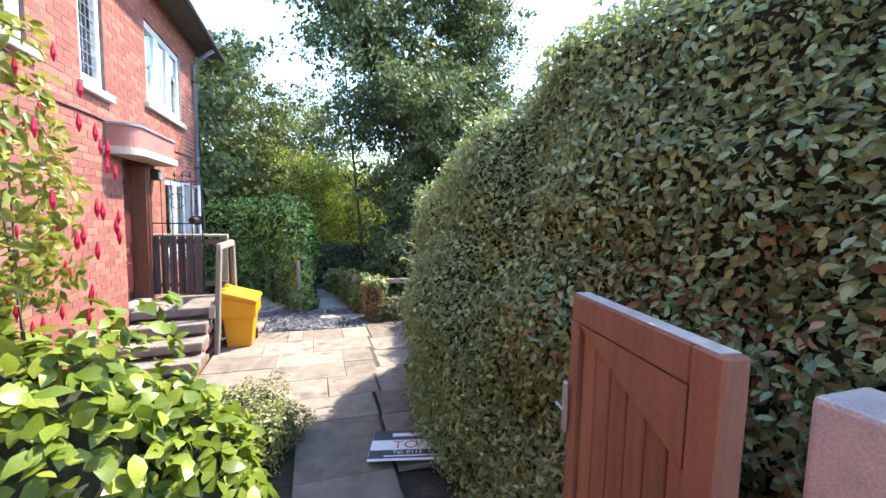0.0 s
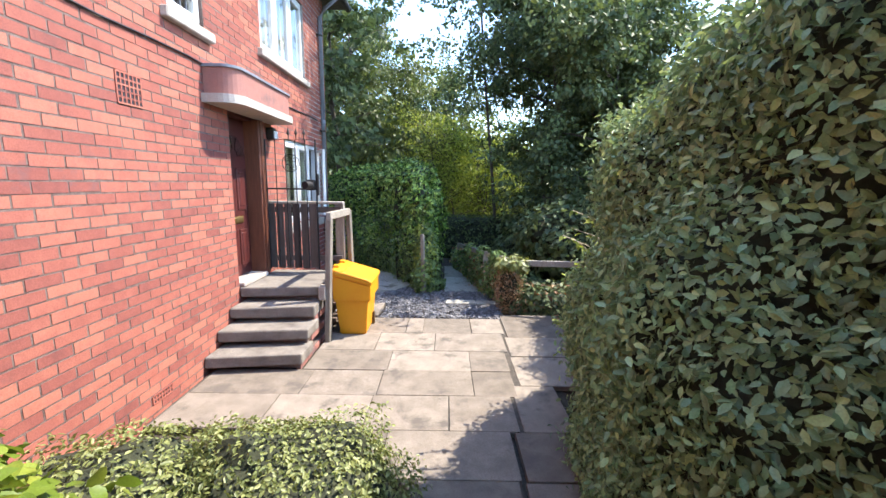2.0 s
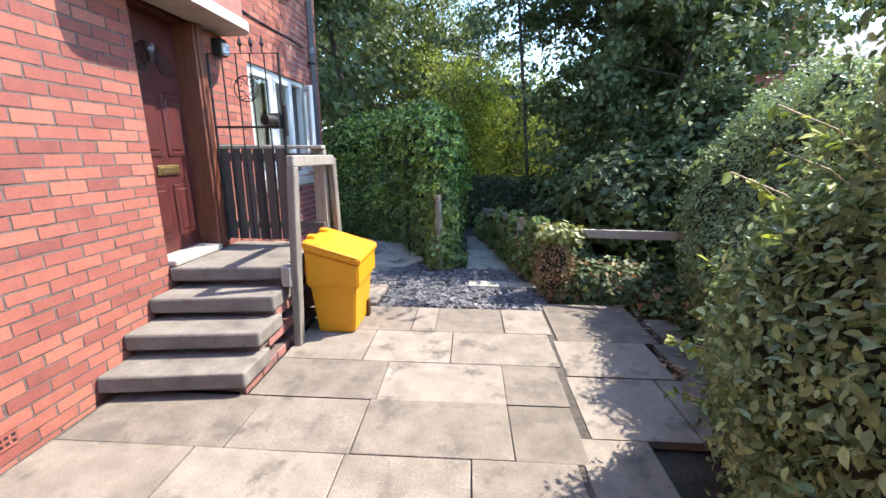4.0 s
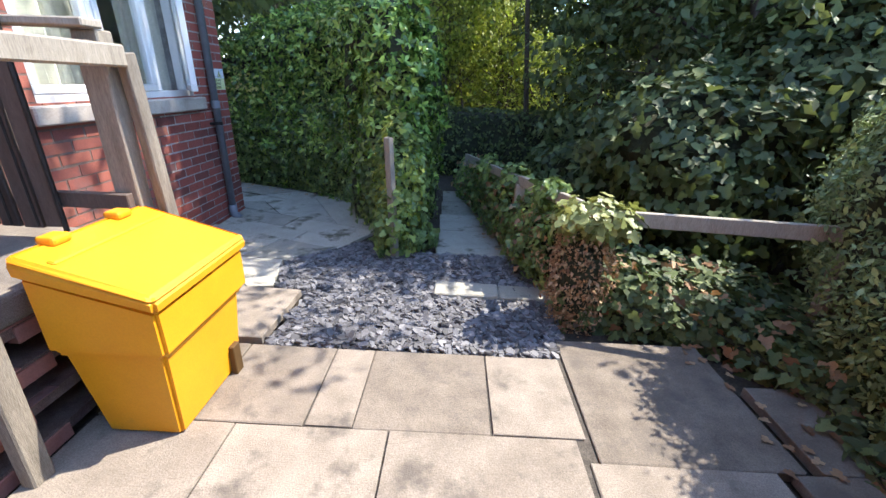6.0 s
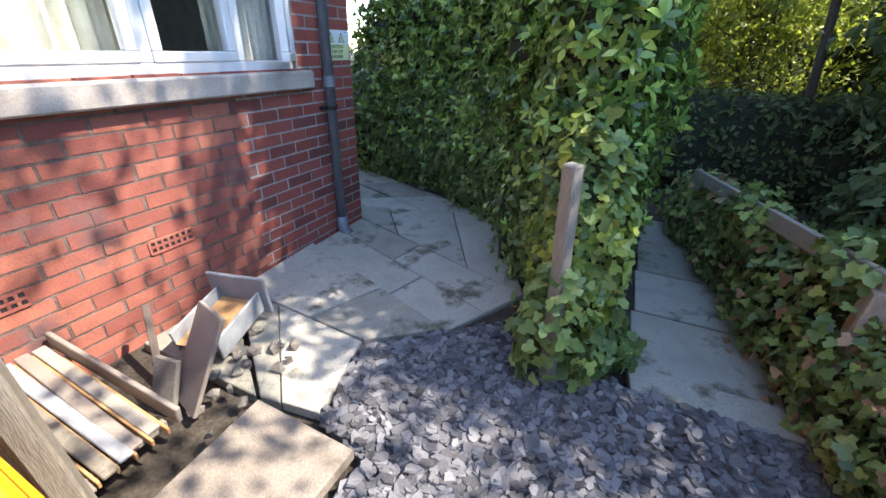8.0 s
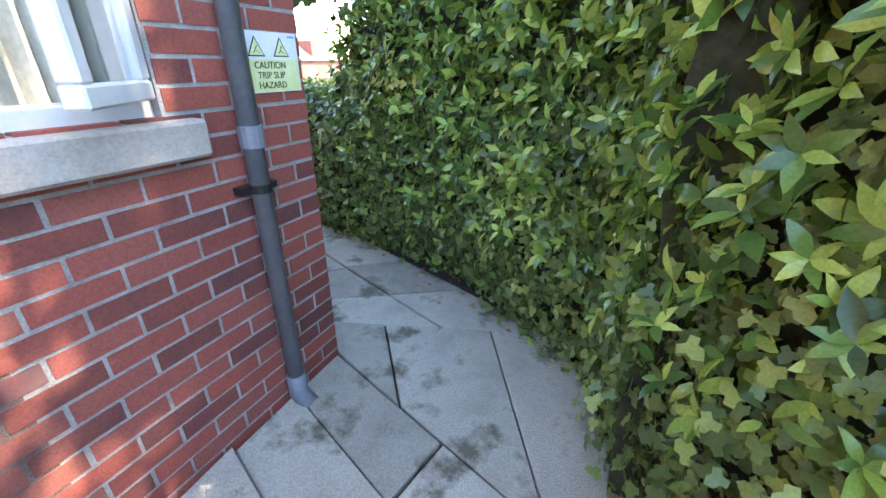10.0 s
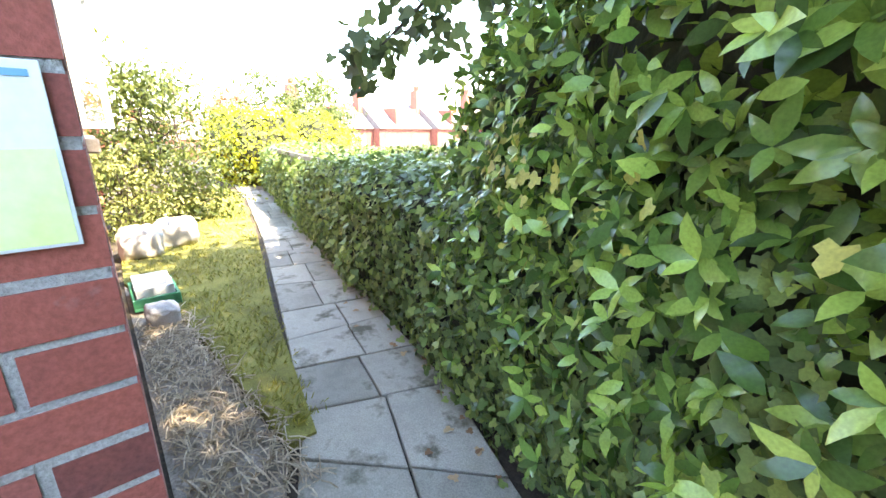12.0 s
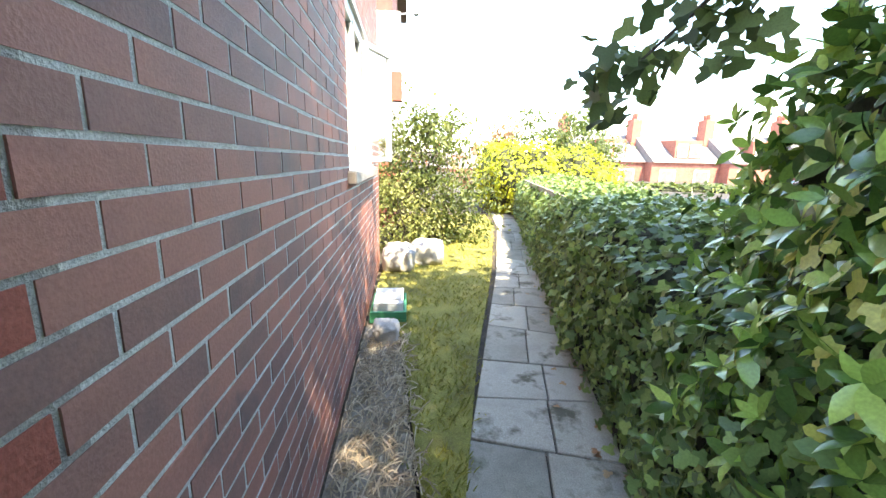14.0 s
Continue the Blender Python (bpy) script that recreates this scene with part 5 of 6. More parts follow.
fence = thing("low_fence", (1.15, 7.2, 0), "low weathered wooden rail fence overgrown with ivy", "fence")
part("fence_rail", beam(bmesh.new(), (1.10, 7.17, 0.70), (2.4, 6.90, 0.735), 0.035, 0.085, 0.004), M_WOOD, fence)
part("fence_rail", beam(bmesh.new(), (1.02, 7.35, 0.70), (0.80, 8.35, 0.63), 0.035, 0.085, 0.004), M_WOOD, fence)
part("fence_rail", beam(bmesh.new(), (0.80, 8.35, 0.62), (0.38, 10.2, 0.50), 0.035, 0.085, 0.004), M_WOOD, fence)
for x, y, z in ((1.08, 7.2, 0.66), (0.80, 8.36, 0.6), (0.4, 10.2, 0.5), (2.3, 6.95, 0.66)):
    part("fence_post", boxed(x - 0.04, x + 0.04, y - 0.04, y + 0.04, -0.15, z, 0.005), M_WOOD, fence)

ivy = thing("fence_ivy", (0.9, 8, 0), "ivy growing over the low fence", "ivy")
v, q, m_, n_ = hedge_skin([(0.32, 10.6), (0.52, 9.5), (0.74, 8.4), (0.90, 7.5)], [0.50, 0.57, 0.62, 0.64], 0.36, -0.1, rough=0.09, freq=2.6, round_top=0.12)
skin_core("inner_body", v, q, ivy, 0.06)
pt, nr = sample(v, q, 8500)
leaves("ivy_leaves", pt + nr * rng.normal(0, 0.035, (len(pt), 1)), nr, 0.047, LOBED, L_IVY, ivy, 0.5, 0.5, 0.2)
pt, nr = sample(v, q, 900)
leaves("dry_leaves", pt + nr * rng.normal(0.02, 0.03, (len(pt), 1)), nr, 0.05, LOBED, L_DRY, ivy, 0.6, 0.5, 0.2)

for c, r in (((0.93, 7.8, 0.68), (0.12, 0.22, 0.10)), ((0.78, 8.55, 0.62), (0.13, 0.2, 0.12)), ((0.6, 9.3, 0.56), (0.12, 0.25, 0.12))):
    pt, nr = blob_points(c, r, 170, 0.6, 2.0)
    leaves("ivy_leaves", pt, nr, 0.06, LOBED, L_IVY, ivy, 0.5, 0.4, 0.4)

cover = thing("ground_ivy", (1.7, 7.3, 0), "ivy and low plants under the rail, leaves coloured dark for shade", "ivy")
v, q, m_, n_ = hedge_skin([(0.95, 7.30), (1.1, 7.12), (1.5, 7.12), (1.9, 6.95), (2.05, 6.6), (1.98, 5.8), (2.0, 5.4)], [0.42, 0.42, 0.36, 0.30, 0.25, 0.14, 0.08], 0.9, -0.1, rough=0.10, freq=2.4, round_top=0.3)
skin_core("inner_body", v, q, cover, 0.05)
pt, nr = sample(v, q, 6500)
# Dark sycamore leaf colour stands in for shade falling on the ivy.
leaves("ivy_leaves", pt + nr * rng.normal(0, 0.04, (len(pt), 1)), nr, 0.062, LOBED, L_DARK, cover, 0.5, 0.4, 0.3)
pt, nr = sample(v, q, 350)
leaves("dry_leaves", pt + nr * 0.03, nr, 0.07, LOBED, L_DRY, cover, 0.6, 0.5, 0.2)

clump = thing("dry_ivy_clump", (1.03, 7.2, 0), "dry brown ivy clump topped with green leaves on the fence post", "ivy")
blob_core("inner_body", (1.02, 7.2, 0.32), (0.16, 0.16, 0.36), clump)
pt, nr = blob_points((1.02, 7.2, 0.33), (0.20, 0.19, 0.40), 2600, 0.75, 2.0)
leaves("dry_leaves", pt, nr, 0.028, DIAMOND, L_DRY, clump, 0.9, 0.4, 0.1)
pt, nr = blob_points((1.08, 7.2, 0.68), (0.27, 0.2, 0.12), 420, 0.6, 3.0)
leaves("ivy_leaves", pt, nr, 0.065, LOBED, L_BOX, clump, 0.5, 0.3, 0.5)

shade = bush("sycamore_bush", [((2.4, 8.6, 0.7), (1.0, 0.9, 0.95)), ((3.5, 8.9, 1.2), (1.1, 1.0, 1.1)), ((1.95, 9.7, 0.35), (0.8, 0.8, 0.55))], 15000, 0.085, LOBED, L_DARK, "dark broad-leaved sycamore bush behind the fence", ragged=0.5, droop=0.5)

# ---- broken furniture against the wall ----
drawer = thing("discarded_furniture", (-1.75, 7.55, 0), "broken white furniture box lying against the wall", "furniture")
M_PANEL = surface("brown_grey_veneer", [(0.3, (0.20, 0.165, 0.14)), (0.7, (0.32, 0.275, 0.24))], 5, 0.6, 90, 0.2, 0.2)
M_DRAWER = surface("blue_grey_board", [(0.3, (0.22, 0.235, 0.26)), (0.7, (0.34, 0.355, 0.38))], 5, 0.55, 90, 0.2, 0.2)
M_PLY = surface("bare_plywood", [(0.3, (0.42, 0.22, 0.09)), (0.7, (0.58, 0.34, 0.15))], 5, 0.7, 60, 0.25, 0.2, stretch=(3, 1, 1))
LEAN_M = Matrix.Translation((-1.50, 7.235, 0.0)) @ Matrix.Rotation(radians(-14), 4, "Z") @ Matrix.Rotation(radians(-27), 4, "X")
part("front_panel", boxed(-0.14, 0.06, 0, 0.018, 0.0, 0.42, 0.003, LEAN_M), M_PANEL, drawer, "grey-brown veneered panel")
DM = Matrix.Translation((-1.60, 7.50, 0.02)) @ Matrix.Rotation(radians(14), 4, "Z") @ Matrix.Rotation(radians(9), 4, "X")
part("drawer_side", boxed(-0.014, 0.0, 0.0, 0.34, 0.0, 0.12, 0.003, DM), M_DRAWER, drawer)
part("drawer_side", boxed(-0.25, -0.236, 0.0, 0.34, 0.0, 0.12, 0.003, DM), M_DRAWER, drawer)
part("drawer_base", boxed(-0.236, -0.014, 0.0, 0.34, 0.045, 0.051, 0, DM), M_PLY, drawer, "bare orange plywood base")
part("back_panel", boxed(-0.29, 0.035, 0.341, 0.362, -0.03, 0.20, 0.006, DM), M_DRAWER, drawer)
slats = thing("slatted_panel", (-1.75, 7.05, 0), "broken slatted wooden panel leaning against the wall", "wood")
for k in range(6):
    y = 6.79 + 0.056 * k
    part("slat", beam(bmesh.new(), (-2.13, y + 0.02, 0.185 + rng.normal(0, 0.006)), (-1.36 - 0.015 * k, y + 0.02 + rng.normal(0, 0.008), 0.085), 0.046, 0.014, 0.003), (M_DRAWER, M_PANEL, M_WOOD)[k % 3], slats)
    part("slat_batten", beam(bmesh.new(), (-2.12, y + 0.047, 0.165), (-1.40, y + 0.047, 0.068), 0.010, 0.03, 0.002), M_PLY, slats)
part("cross_batten", beam(bmesh.new(), (-1.46, 6.77, 0.060), (-1.46, 7.14, 0.060), 0.03, 0.03, 0.003), M_WOOD, slats)
part("cross_batten", beam(bmesh.new(), (-2.04, 6.77, 0.135), (-2.04, 7.14, 0.135), 0.03, 0.03, 0.003), M_WOOD, slats)
part("top_board", beam(bmesh.new(), (-2.13, 7.135, 0.21), (-1.40, 7.165, 0.10), 0.02, 0.075, 0.004), M_PANEL, slats)
tile = thing("broken_tile", (-1.62, 7.26, 0), "chipped grey render slab leaning on the panel", "rubble")
part("tile_plate", boxed(-0.06, 0.06, -0.012, 0.012, 0, 0.19, 0.004, Matrix.Translation((-1.62, 7.225, 0.0)) @ Matrix.Rotation(radians(8), 4, "Z") @ Matrix.Rotation(radians(-22), 4, "X")), M_CONC, tile)
stick = thing("dark_stick", (-1.9, 7.3, 0), "dark splintered stake leaning on the wall", "wood")
part("stake", beam(bmesh.new(), (-1.78, 7.31, -0.02), (-1.98, 7.44, 0.24), 0.03, 0.02, 0.003), M_WOOD_DARK, stick)
rub = thing("rubble", (-1.5, 7.25, 0), "small broken stones and mortar pieces", "rubble")
for k in range(26):
    bm = bmesh.new()
    bmesh.ops.create_icosphere(bm, subdivisions=1, radius=rng.uniform(0.012, 0.035), matrix=Matrix.Translation((rng.uniform(-1.72, -1.3), rng.uniform(7.1, 7.75), rng.uniform(0.0, 0.02))))
    for v in bm.verts:
        v.co += Vector(rng.normal(0, 0.006, 3))
    part("stone", bm, M_CONC, rub)


# ---- along the end wall: lawn, litter, far garden ----
lawn = thing("lawn", (-5.5, 9.8, -0.05), "dry patchy lawn strip beside the path", "grass")
M_TURF = surface("turf", [(0.3, (0.13, 0.125, 0.03)), (0.55, (0.27, 0.26, 0.06)), (0.8, (0.46, 0.39, 0.15))], 3, 0.95, 120, 0.5, 0.8)
LAWN = [(-3.2, 9.82), (-3.2, 9.95), (-4.7, 10.26), (-7.1, 10.86), (-11, 11.7), (-13.0, 11.9), (-13.0, 9.6), (-6.3, 9.38), (-5.2, 9.68)]
part("turf", prism(LAWN, -0.12, -0.045), M_TURF, lawn)
n = 26000
x, y = -3.3 - 9.7 * rng.random(n) ** 1.6, rng.uniform(9.4, 12, n)
ok = inside(x, y, LAWN)
ok &= np.array([lump((a, b, 0), 2.2, 4.0) > -0.28 for a, b in zip(x, y)])
x, y = x[ok] + rng.normal(0, 0.03, ok.sum()), np.minimum(y[ok] + rng.normal(0, 0.035, ok.sum()), 12)
up = np.tile((0, 0, 1.0), (len(x), 1))
tv, tf = BLADE
a = rng.uniform(0, 6.28, len(x))
lean = rng.uniform(0.2, 0.9, len(x))
yy = np.stack([np.cos(a) * lean, np.sin(a) * lean, np.ones(len(x))], 1)
xx = np.stack([-np.sin(a), np.cos(a), np.zeros(len(x))], 1)
zz = np.stack([np.cos(a), np.sin(a), -lean], 1)
s = rng.uniform(0.02, 0.055, len(x))[:, None, None]
gv = np.stack([x, y, np.full(len(x), -0.046)], 1)[:, None] + s * (tv[None, :, 0:1] * xx[:, None] * 1.6 + tv[None, :, 1:2] * yy[:, None] + tv[None, :, 2:3] * zz[:, None])
gf = (tf[None] + (np.arange(len(x)) * 4)[:, None, None]).reshape(-1, 3)
link_mesh("grass_blades", mesh_of("grass_blades", gv.reshape(-1, 3), gf), L_GRASS, lawn, kind="stuff")

litter = thing("dry_stalks", (-4.2, 9.55, -0.1), "dry cut stalks and straw on bare soil", "litter")
M_DRYSOIL = surface("dry_soil", [(0.3, (0.16, 0.14, 0.115)), (0.55, (0.32, 0.285, 0.24)), (0.8, (0.46, 0.41, 0.35))], 9, 0.95, 70, 0.55, 1.0)
part("bare_soil", prism([(-2.2, END + 0.012), (-2.2, 9.42), (-2.5, 9.53), (-3.18, 9.80), (-5.2, 9.66), (-6.3, END + 0.03)], -0.14, -0.072), M_DRYSOIL, litter)
bm = bmesh.new()
for k in range(1300):
    u = rng.random()
    cx, cy = -2.9 - 2.3 * u, rng.uniform(9.37, 9.86 - 0.14 * u)
    a, ln = rng.uniform(0, 3.14), rng.uniform(0.05, 0.2)
    z = rng.uniform(-0.07, -0.03)
    p = Vector((cx, cy, z))
    d = Vector((C(a), Q(a) * 0.6, rng.normal(0, 0.15))) * ln
    q0, q1 = p, p + d
    if q1.y > END + 0.015:
        tube(bm, [q0, (q0 + q1) / 2 + Vector((0, 0, 0.01)), q1], 0.0036, 3, False)
part("stalks", bm, M_TWIG, litter, kind="stuff")


def sack(name, c, r, label, material):
    t = thing(name, (c[0], c[1], c[2] - r[2]), label, "sack")
    bm = bmesh.new()
    bmesh.ops.create_icosphere(bm, subdivisions=4, radius=1)
    for v in bm.verts:
        q = v.co.copy()
        q = Vector([abs(a) ** 0.6 * (1 if a > 0 else -1) for a in q])
        q *= 1 + 0.16 * lump(q, 2.0, c[0]) + 0.09 * lump(q, 5.0, c[1])
        v.co = Vector(c) + Vector((q.x * r[0], q.y * r[1], max(q.z, -1) * r[2]))
    part("sack_body", bm, material, t, smooth=True)
    return t


M_SACK = surface("white_sacking", [(0.3, (0.36, 0.35, 0.34)), (0.7, (0.52, 0.51, 0.49))], 9, 0.8, 90, 0.2, 0.6)
sack("rubble_sack", (-7.35, 9.62, 0.10), (0.26, 0.22, 0.19), "crumpled white rubble sack on the lawn", M_SACK)
sack("rubble_sack", (-7.65, 10.02, 0.10), (0.22, 0.24, 0.19), "tied white rubble sack on the lawn", M_SACK)
sack("plastic_bag", (-5.12, 9.56, 0.0), (0.13, 0.11, 0.09), "small white plastic bag on the soil", M_SACK)
M_GREEN = surface("green_plastic", [(0.3, (0.04, 0.26, 0.13)), (0.7, (0.06, 0.34, 0.17))], 6, 0.5, 60, 0.1, 0.1)
tray = thing("seed_tray", (-5.7, 9.56, -0.05), "white plastic crate in a green tray beside the wall", "tray")
bm = boxed(-5.98, -5.42, 9.40, 9.73, -0.05, -0.02, 0.004)
for a in ((-5.98, -5.95, 9.40, 9.73), (-5.45, -5.42, 9.40, 9.73), (-5.95, -5.45, 9.40, 9.42), (-5.95, -5.45, 9.71, 9.73)):
    box(bm, *a, -0.02, 0.05, 0.003)
part("tray_body", bm, M_GREEN, tray)
bm = boxed(-5.93, -5.47, 9.43, 9.70, -0.015, 0.0, 0.002)
for a in ((-5.93, -5.90, 9.43, 9.70), (-5.50, -5.47, 9.43, 9.70), (-5.90, -5.50, 9.43, 9.45), (-5.90, -5.50, 9.68, 9.70)):
    box(bm, *a, 0.0, 0.12, 0.004)
part("crate", bm, M_SIGNWHITE, tray, "white plastic crate")

tree("garden_shrub", -9.4, 10.1, 2.75, 1.1, 8500, 0.075, L_TREE, "loose leafy shrub against the house", trunk_r=0.05, seed=31, low=0.05, limbs=9, stems=5, shape=LEAF)
tree("garden_shrub", -8.7, 9.75, 1.5, 0.7, 3000, 0.06, L_BOX, "dry-leaved shrub against the house", trunk_r=0.04, seed=33, low=0.05, limbs=8, stems=5, shape=LEAF)
bush("golden_shrub", [((-13.6, 13.1, 0.75), (1.2, 1.15, 1.3)), ((-14.2, 14.9, 0.6), (1.4, 1.4, 1.25)), ((-15.4, 12.9, 0.9), (1.0, 1.0, 1.3))], 11000, 0.11, LEAF, L_GOLD, "golden yellow-green shrub beside the path", base=-0.1)
tree("young_tree", -17, 15.2, 4.0, 1.5, 4500, 0.13, L_TREE, "slender young tree behind the golden shrub", trunk_r=0.05, seed=36, low=0.2, limbs=8, stems=3)
tree("young_tree", -19, 13.6, 3.2, 1.5, 3500, 0.13, L_DRY, "rust-leaved small tree in the far garden", trunk_r=0.05, seed=38, low=0.2, limbs=8, stems=2)
tree("young_tree", -20, 17.5, 3.6, 1.6, 3500, 0.14, L_TREE, "slender young tree in the far garden", trunk_r=0.05, seed=39, low=0.2, limbs=8, stems=2)

# overhanging sycamore branch by the path
over = tree("overhanging_sycamore", -2.7, 12.6, 7.2, 2.0, 4600, 0.13, L_DARK, "sycamore overhanging the hedge with lobed leaves", trunk_r=0.10, seed=41, low=0.42, limbs=15, shape=LOBED)
bm = bmesh.new()
tube(bm, [(-2.9, 12.4, 2.6), (-3.2, 11.5, 2.55), (-3.5, 10.95, 2.1), (-3.75, 10.62, 1.72)], [0.035, 0.022, 0.012, 0.004], 6)
tube(bm, [(-3.2, 11.5, 2.55), (-3.6, 11.0, 2.75), (-4.0, 10.7, 2.55)], [0.02, 0.012, 0.004], 6)
part("low_branch", bm, M_BARK, over)
pts = np.concatenate([np.array(c) + np.clip(rng.normal(0, 1, (k, 3)), -1.5, 1.5) * r for c, k, r in (((-3.35, 11.2, 2.3), 90, 0.16), ((-3.55, 10.9, 2.0), 80, 0.13), ((-3.75, 10.65, 1.75), 45, 0.10), ((-3.7, 10.95, 2.65), 60, 0.15), ((-4.0, 10.7, 2.5), 40, 0.12), ((-3.1, 11.3, 2.0), 90, 0.2), ((-2.9, 11.1, 2.5), 140, 0.22), ((-2.65, 10.85, 2.75), 160, 0.22), ((-2.9, 11.2, 3.0), 110, 0.26))])
leaves("low_branch_leaves", pts, np.tile((0.6, -0.5, 0.4), (len(pts), 1)), 0.095, LOBED, L_DARK, over, 0.6, 0.8, 0.2)

# fence rail seen over the low hedge
lr = thing("path_fence", (-8, 11.9, 0), "weathered rail fence inside the low hedge", "fence")
part("fence_rail", beam(bmesh.new(), (-6.0, 11.45, 1.0), (-10.2, 12.15, 1.02), 0.03, 0.07, 0.004), M_WOOD, lr)
for x, y in ((-6.2, 11.5), (-8.2, 11.85), (-10.0, 12.15)):
    part("fence_post", boxed(x - 0.04, x + 0.04, y - 0.04, y + 0.04, -0.15, 0.98, 0.005), M_WOOD, lr)

# neighbouring house beyond the end wall
nb = thing("neighbour_house", (-14, 5, -0.1), "neighbouring red brick house with white bay windows", "house")
part("wall", boxed(-17, -11.2, 1, 9.42, -0.2, 6.0), M_BRICK, nb)
for z in (0.9, 2.6):
    part("bay_wall", boxed(-11.2, -10.8, 8.4, 9.62, z, z + 0.55), M_BRICK, nb)
    w = part("bay_window", boxed(-11.2, -10.83, 8.45, 9.59, z + 0.56, z + 1.68, 0.01), M_WHITE, nb)
    part("pane", boxed(-11.1, -10.825, 8.6, 9.5, z + 0.66, z + 1.58), M_GLASS, w)
    part("pane", boxed(-11.12, -10.9, 9.0, 9.594, z + 0.66, z + 1.58), M_GLASS, w)
bm = bmesh.new()
a = [bm.verts.new(p) for p in ((-17.3, 0.7, 6.0), (-10.9, 0.7, 6.0), (-10.9, 9.7, 6.0), (-17.3, 9.7, 6.0))]
b = [bm.verts.new(p) for p in ((-14.1, 3.5, 8.3), (-14.1, 7.0, 8.3))]
for f in ((a[0], a[1], b[0]), (a[1], a[2], b[1], b[0]), (a[2], a[3], b[1]), (a[3], a[0], b[0], b[1]), a[::-1]):
    bm.faces.new(f)
part("roof", bm, M_ROOF, nb)

for z in (2.5, 4.25):
    arm = thing("wall_bracket", (-10.85, 9.62, z), "small grey metal aerial bracket on the bay", "bracket")
    part("arm", tube(bmesh.new(), [(-10.9, 9.60, z), (-10.88, 9.80, z + 0.02), (-10.86, 9.92, z - 0.03)], 0.018, 6), M_GALV, arm)
    part("head", boxed(-10.91, -10.81, 9.86, 9.96, z - 0.02, z + 0.06, 0.015), M_GALV, arm)

# far terrace
M_FARBRICK = surface("far_brick", [(0.3, (0.30, 0.10, 0.07)), (0.7, (0.42, 0.15, 0.10))], 2, 0.9, 8, 0.25, 0.0)
M_FARROOF = surface("far_roof", [(0.3, (0.17, 0.15, 0.145)), (0.7, (0.25, 0.22, 0.21))], 1.5, 0.9, 8, 0.2, 0.0)


def terrace(x, y, z):
    t = thing("terrace_house", (x, y, z), "red brick terraced house with white dormer windows and chimney", "house", "far terrace")
    part("wall", boxed(x - 8, x, y, y + 7.2, z, z + 5.4), M_FARBRICK, t)
    bm = bmesh.new()
    a = [bm.verts.new(p) for p in ((x + 0.3, y, z + 5.4), (x + 0.3, y + 7.2, z + 5.4), (x - 4, y + 7.2, z + 8.3), (x - 4, y, z + 8.3), (x - 8.3, y, z + 5.4), (x - 8.3, y + 7.2, z + 5.4))]
    for f in ((a[0], a[1], a[2], a[3]), (a[3], a[2], a[5], a[4]), (a[0], a[3], a[4]), (a[1], a[5], a[2]), (a[0], a[4], a[5], a[1])):
        bm.faces.new(f)
    part("roof", bm, M_FARROOF, t)
    part("dormer", boxed(x - 3.4, x - 0.3, y + 2.4, y + 5.2, z + 5.5, z + 7.6), M_FARBRICK, t)
    for k in range(2):
        w = part("window", boxed(x - 0.32, x - 0.2, y + 2.65 + 1.3 * k, y + 3.65 + 1.3 * k, z + 5.95, z + 7.2), M_WHITE, t)
        part("pane", boxed(x - 0.25, x - 0.17, y + 2.8 + 1.3 * k, y + 3.5 + 1.3 * k, z + 6.1, z + 7.05), M_ROOM, w)
    for k in range(2):
        for j in range(2):
            w = part("window", boxed(x - 0.05, x + 0.08, y + 0.9 + 3.6 * k, y + 2.5 + 3.6 * k, z + 0.8 + 2.5 * j, z + 2.2 + 2.5 * j), M_WHITE, t)
            part("pane", boxed(x - 0.02, x + 0.11, y + 1.05 + 3.6 * k, y + 2.35 + 3.6 * k, z + 0.95 + 2.5 * j, z + 2.05 + 2.5 * j), M_ROOM, w)
    c = part("chimney", boxed(x - 4.7, x - 3.4, y - 0.5, y + 0.5, z + 6.5, z + 9.8, 0.03), M_FARBRICK, t)
    for k in range(3):
        part("chimney_pot", tube(bmesh.new(), [(x - 4.5 + 0.4 * k, y, z + 9.8), (x - 4.5 + 0.4 * k, y, z + 10.4)], 0.14, 8), M_FARBRICK, c)
    return t


for k in range(4):
    terrace(-42 + 1.2 * k, 26.5 + 7.2 * k, -3.7)
terrace(-75, 8, -5.2), terrace(-75, 15.2, -5.2), terrace(-75, 22.4, -5.2)

# house and chimney above the tall hedge
ch = thing("hillside_house", (13, 20, 0), "house with brick chimney beyond the hedge", "house")
part("wall", boxed(11, 20, 19, 27, -0.1, 4.4), M_FARBRICK, ch)
bm = bmesh.new()
a = [bm.verts.new(p) for p in ((10.7, 18.7, 4.4), (20.3, 18.7, 4.4), (20.3, 27.3, 4.4), (10.7, 27.3, 4.4))]
b = [bm.verts.new(p) for p in ((15, 23, 6.8), (16, 23, 6.8))]
for f in ((a[0], a[1], b[1], b[0]), (a[1], a[2], b[1]), (a[2], a[3], b[0], b[1]), (a[3], a[0], b[0]), a[::-1]):
    bm.faces.new(f)
part("roof", bm, M_FARROOF, ch)
c = part("chimney", boxed(11.1, 12.1, 19.4, 20.3, 4.0, 6.1, 0.03), M_FARBRICK, ch)
part("chimney_cap", boxed(11.0, 12.2, 19.3, 20.4, 6.1, 6.25, 0.02), M_FARBRICK, c)

